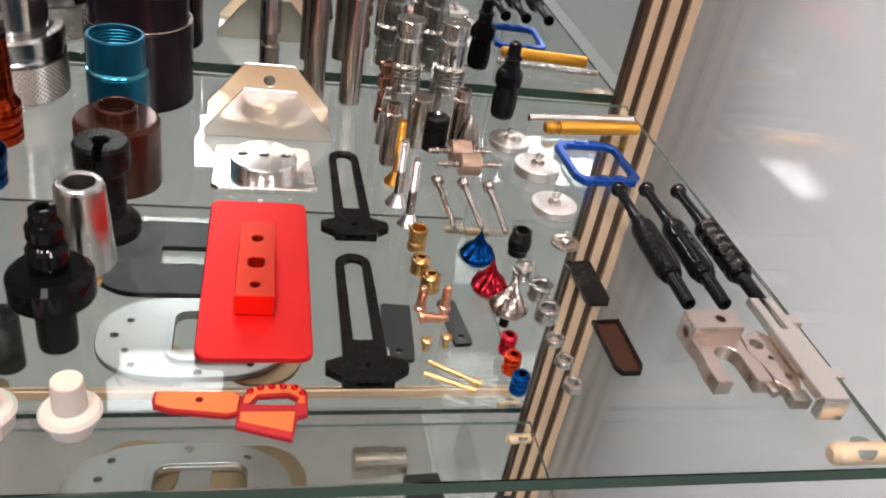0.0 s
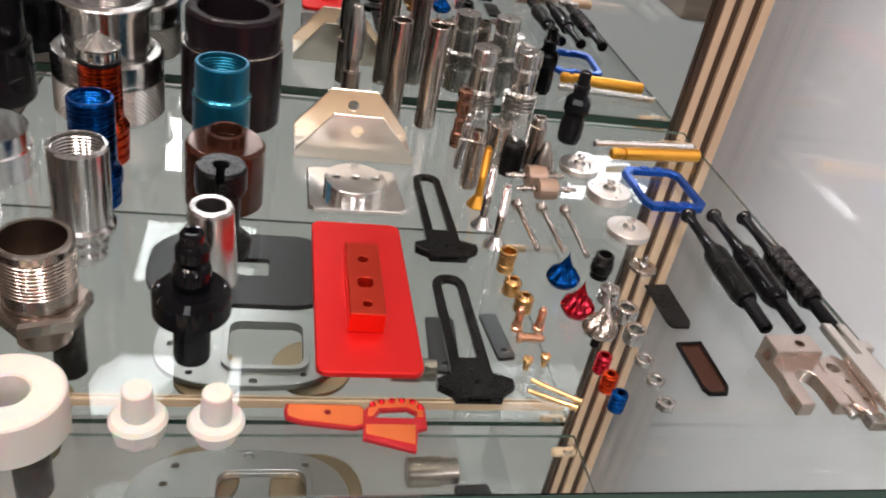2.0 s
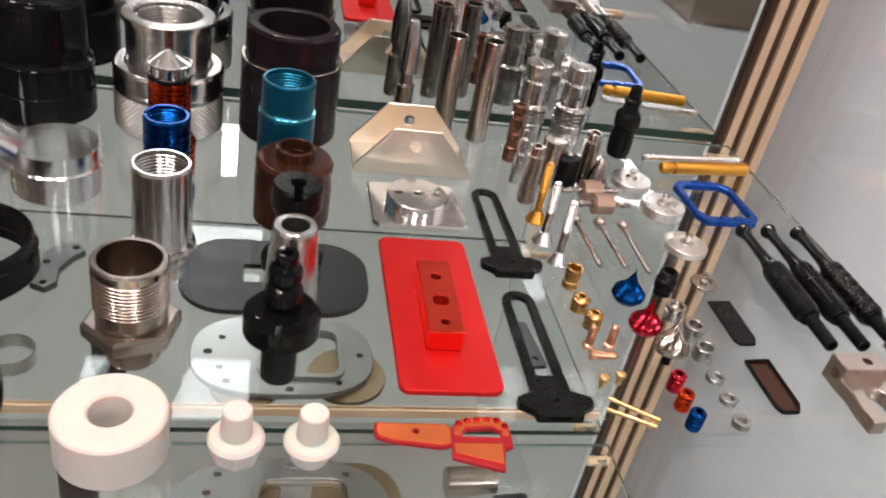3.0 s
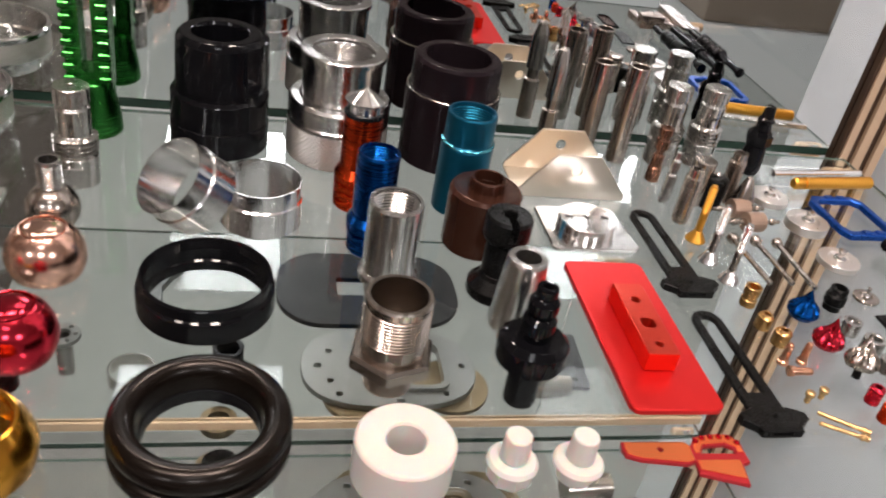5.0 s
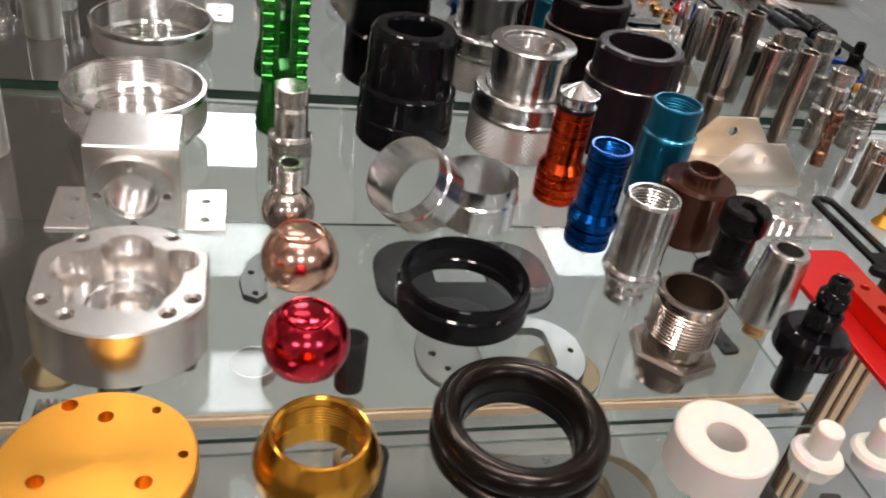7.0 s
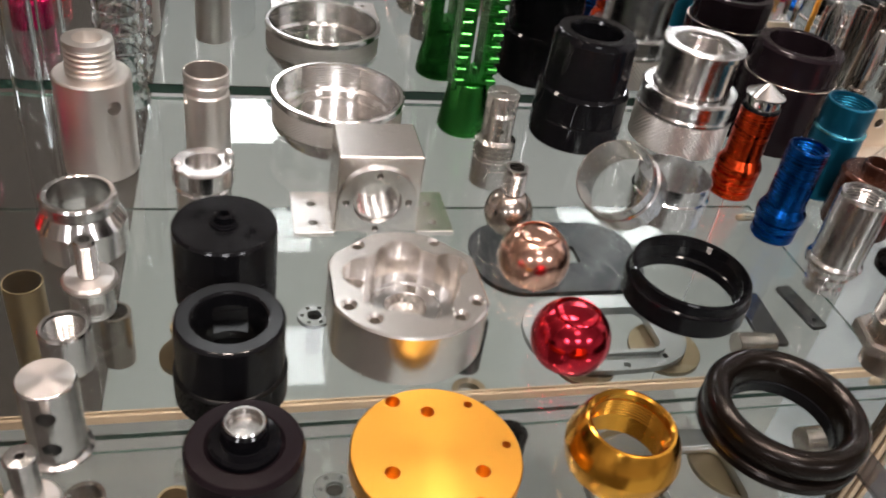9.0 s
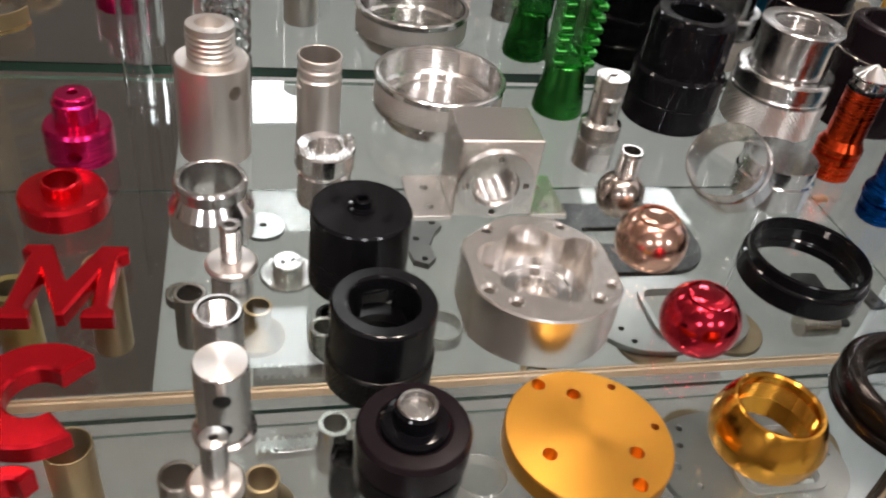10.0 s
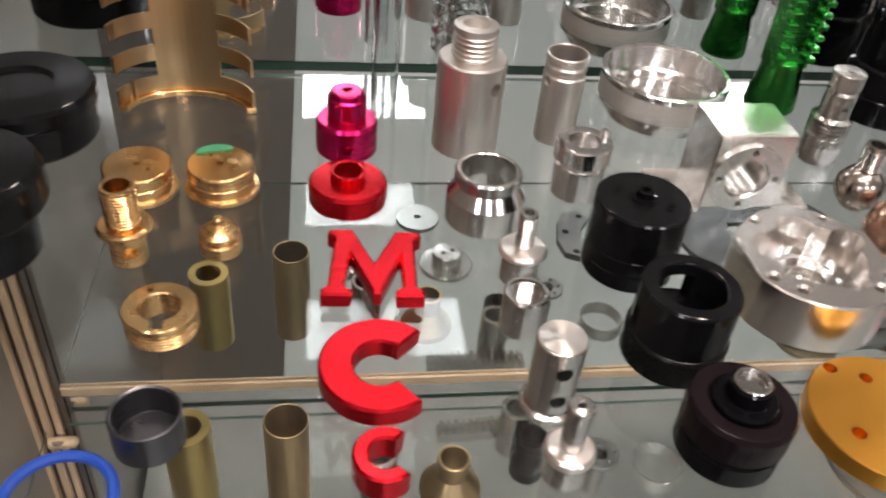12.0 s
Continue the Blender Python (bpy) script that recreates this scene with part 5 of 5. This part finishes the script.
# ---- lower shelf ----
Z2 = LOW
DULL_STEEL = surface("dull_grey_steel", (0.40, 0.40, 0.395), 1, 0.30, 0.01, (20, 20, 20), 0.0, 0.03)
LOW_BRASS = surface("tarnished_brass", (0.26, 0.20, 0.125), 1, 0.40, 0.08, (60, 60, 60), 0.06)
fl = thing("oval_flange", -0.0590, 0.5230, "large flat aluminium flange with a rectangular window", "flange", z=Z2 + 0.0066)
ov = [(118 * math.copysign(abs(math.cos(a)) ** 0.7, math.cos(a)), 80 * math.copysign(abs(math.sin(a)) ** 0.85, math.sin(a))) for a in [2 * math.pi * i / 60 for i in range(60)]]
part("plate", slab([ov, rounded(-25, -44, 70, 44, 16), ring_of(8, 70, 5), ring_of(70, 56, 4), ring_of(-70, 56, 4), ring_of(-96, 0, 5), ring_of(100, 0, 4), ring_of(-80, 30, 4), ring_of(-80, -30, 4)], 8, 0.8), DULL_STEEL, fl)
fl.scale = (0.9, 0.86, 1)
part("rim", slab([rounded(-33, -52, 78, 52, 20), rounded(-25, -44, 70, 44, 16)], 5, 0.6, 7.8), DULL_STEEL, fl)
solid("brass_plate_disc", rod(46, 6, seg=80, c=0.6), LOW_BRASS, 0.0150, 0.5480, "large dull brass disc lying flat", "disc", "brass discs", z=Z2)
solid("brass_plate_disc", rod(40, 6, seg=80, c=0.6), LOW_BRASS, -0.1000, 0.5640, "large dull brass disc lying flat", "disc", "brass discs", z=Z2)
lc = thing("steel_bush_pair", 0.1340, 0.5600, "short steel cylinder lying on its side", "cylinder", z=Z2 + 0.016, rz=2)
part("barrel", moved(turned([(0, -27), (15, -27), (15.5, -26), (15.5, 8), (13.6, 9), (13.6, 26), (10, 27), (10, 18), (0, 18)]), 0, 0, 0, 0, 90), STEEL_WARM, lc)


def low_tube(x, y, ro, ri, h, mat, label, category="tube"):
    solid("low_tube" if category == "tube" else "low_cylinder", tube(ro, ri, h), mat, x, y, label, category, "parts on the lower shelf", z=Z2)


YELLOW_BRASS = surface("yellow_brass", (0.56, 0.42, 0.16), 1, 0.33, 0.08, RINGS, 0.06)
low_tube(-0.8040, 0.535, 21, 13, 98, YELLOW_BRASS, "thick-walled brass tube on the lower shelf")
low_tube(-0.7170, 0.523, 19.5, 18.0, 116, BRASS_DULL, "thin-walled brass tube on the lower shelf")
low_tube(-0.6350, 0.520, 17, 13, 70, STEEL_WARM, "grey steel tube on the lower shelf")
nip = thing("funnel_nipple", -0.564, 0.524, "bronze funnel nipple with a wide foot on the lower shelf", "pipe fitting", z=Z2)
part("foot", turned([(13, 0), (30, 0), (30, 8), (24, 16), (14.5, 28), (13, 28)], seg=56), BRASS_DULL, nip)
part("neck", turned([(12.4, 27.5), (14.6, 27.5), (14.6, 46), (16, 47), (16, 50), (15, 51), (12.6, 51)], seg=56), BRASS_DULL, nip)
low_tube(-0.485, 0.542, 17, 13, 52, GUNMETAL, "dark gunmetal tube on the lower shelf")
low_tube(-0.3530, 0.5320, 26, 24, 17, ALU_BRIGHT, "thin bright ring on the lower shelf")
hub = thing("flanged_hub", -0.526, 0.414, "bright aluminium hub with a wide round flange", "hub", z=Z2)
part("flange", turned([(0, 0), (34, 0), (34.6, 1), (34.6, 5), (33, 6), (0, 6)], seg=64), ALU_BRIGHT, hub)
part("boss", bored(turned([(0, 6), (20, 6), (19, 22), (17.5, 24), (0, 24)], seg=48), drill(-6, 3, 22, 3.4, 20), drill(7, -2, 22, 3.0, 20)), ALU, hub)
solid("round_plate", bored(rod(29, 6, seg=64), drill(0, 0, 3, 5, 20)), DULL_STEEL, -0.554, 0.317, "round grey steel plate with a centre hole", "plate", z=Z2)
low_tube(-0.65, 0.453, 19, 14, 12, STEEL_WARM, "low steel ring on the lower shelf")
DARK_PLATE = surface("dark_lower_plate", (0.016, 0.016, 0.018), 0.3, 0.35, 0.08, (60, 60, 60), 0.1, 0.2)
# Flat plate added for a dark rounded outline below the glass.
dark_sheet = thing("dark_window_plate", -0.0680, 0.3580, "dark rounded plate with a rectangular window, added for a dark outline", "plate", z=Z2)
part("plate", slab([rounded(-125, -80, 122, 80, 62, 12), rounded(-44, -20, 30, 17, 3)], 8, 0.8), DARK_PLATE, dark_sheet)
# Added dark strips that stand in for the shadows of the slotted arms.
for bx, by, bw, bl_, turn in ((0.1800, 0.5000, 19, 52, 4), (0.2560, 0.4800, 12, 44, -6)):
    solid("arm_shade_strip", slab([rounded(-bw, -bl_, bw, bl_, 4), ring_of(0, bl_ - 14, 4)], 6, 0.6), DARK_PLATE, bx, by, "dark flat strip with a hole, standing in for a slotted arm's shadow", "plate", "dark strips", z=Z2, rz=turn)
low_tube(-0.2470, 0.556, 17, 12, 70, GUNMETAL, "dark gunmetal tube on the lower shelf")
low_tube(-0.4950, 0.572, 16, 11, 62, STEEL, "grey steel tube on the lower shelf")
hd = thing("perforated_disc", -0.4240, 0.5190, "small aluminium disc with a ring of holes on a stem", "disc", z=Z2)
part("disc", slab([ring_of(0, 0, 19, 40), ring_of(0, 0, 8)] + [ring_of(13.5 * math.cos(i * 1.047), 13.5 * math.sin(i * 1.047), 2.2, 12) for i in range(6)], 5, 0.5, 50), DULL_STEEL, hd)
part("stem", tube(9, 7.8, 50), STEEL, hd)
q = thing("machined_plate", -0.3450, 0.3600, "curved machined aluminium plate with bolt holes", "plate", z=Z2, rz=15)
part("plate", slab([[(-14, -45), (6, -52), (22, -38), (14, -20), (10, 8), (20, 34), (12, 50), (-8, 46), (-20, 20), (-22, -18)], ring_of(8, -40, 4), ring_of(6, 40, 4), ring_of(-10, 0, 4)], 10, 0.8), surface("mid_grey_steel", (0.20, 0.20, 0.20), 1, 0.40, 0.02, (20, 20, 20), 0.0), q)
rk = thing("toothed_rack", -0.5150, 0.590, "dull steel toothed rack lying on the lower shelf", "rack", z=Z2, rz=2)
bar_ = part("bar", block(-55, -8, 0, 55, 8, 12, 0.6), STEEL, rk)
for i in range(14):
    part("tooth", block(-52 + i * 7.6, -8, 11.8, -48 + i * 7.6, 8, 18, 0.5), STEEL, bar_)
solid("yellow_ring", tube(20, 12, 10), LOW_BRASS, -0.2544, 0.6050, "small yellow brass ring on the lower shelf", "ring", z=Z2)

CARD = surface("brown_cardboard", (0.30, 0.25, 0.20), 0, 0.7, 0.05, (60, 60, 8), 0.2, 0.1)
cbx = thing("cardboard_box", 2.56, -3.22, "closed brown cardboard box standing on the hall floor", "box", z=FLOOR)
part("carton", block(-400, -260, 0, 400, 260, 300, 6), CARD, cbx)
part("tape", block(-402, -28, 40, 402, 28, 301.5, 0.5), surface("packing_tape", (0.42, 0.33, 0.22), 0, 0.25), cbx, "shiny strip of packing tape")
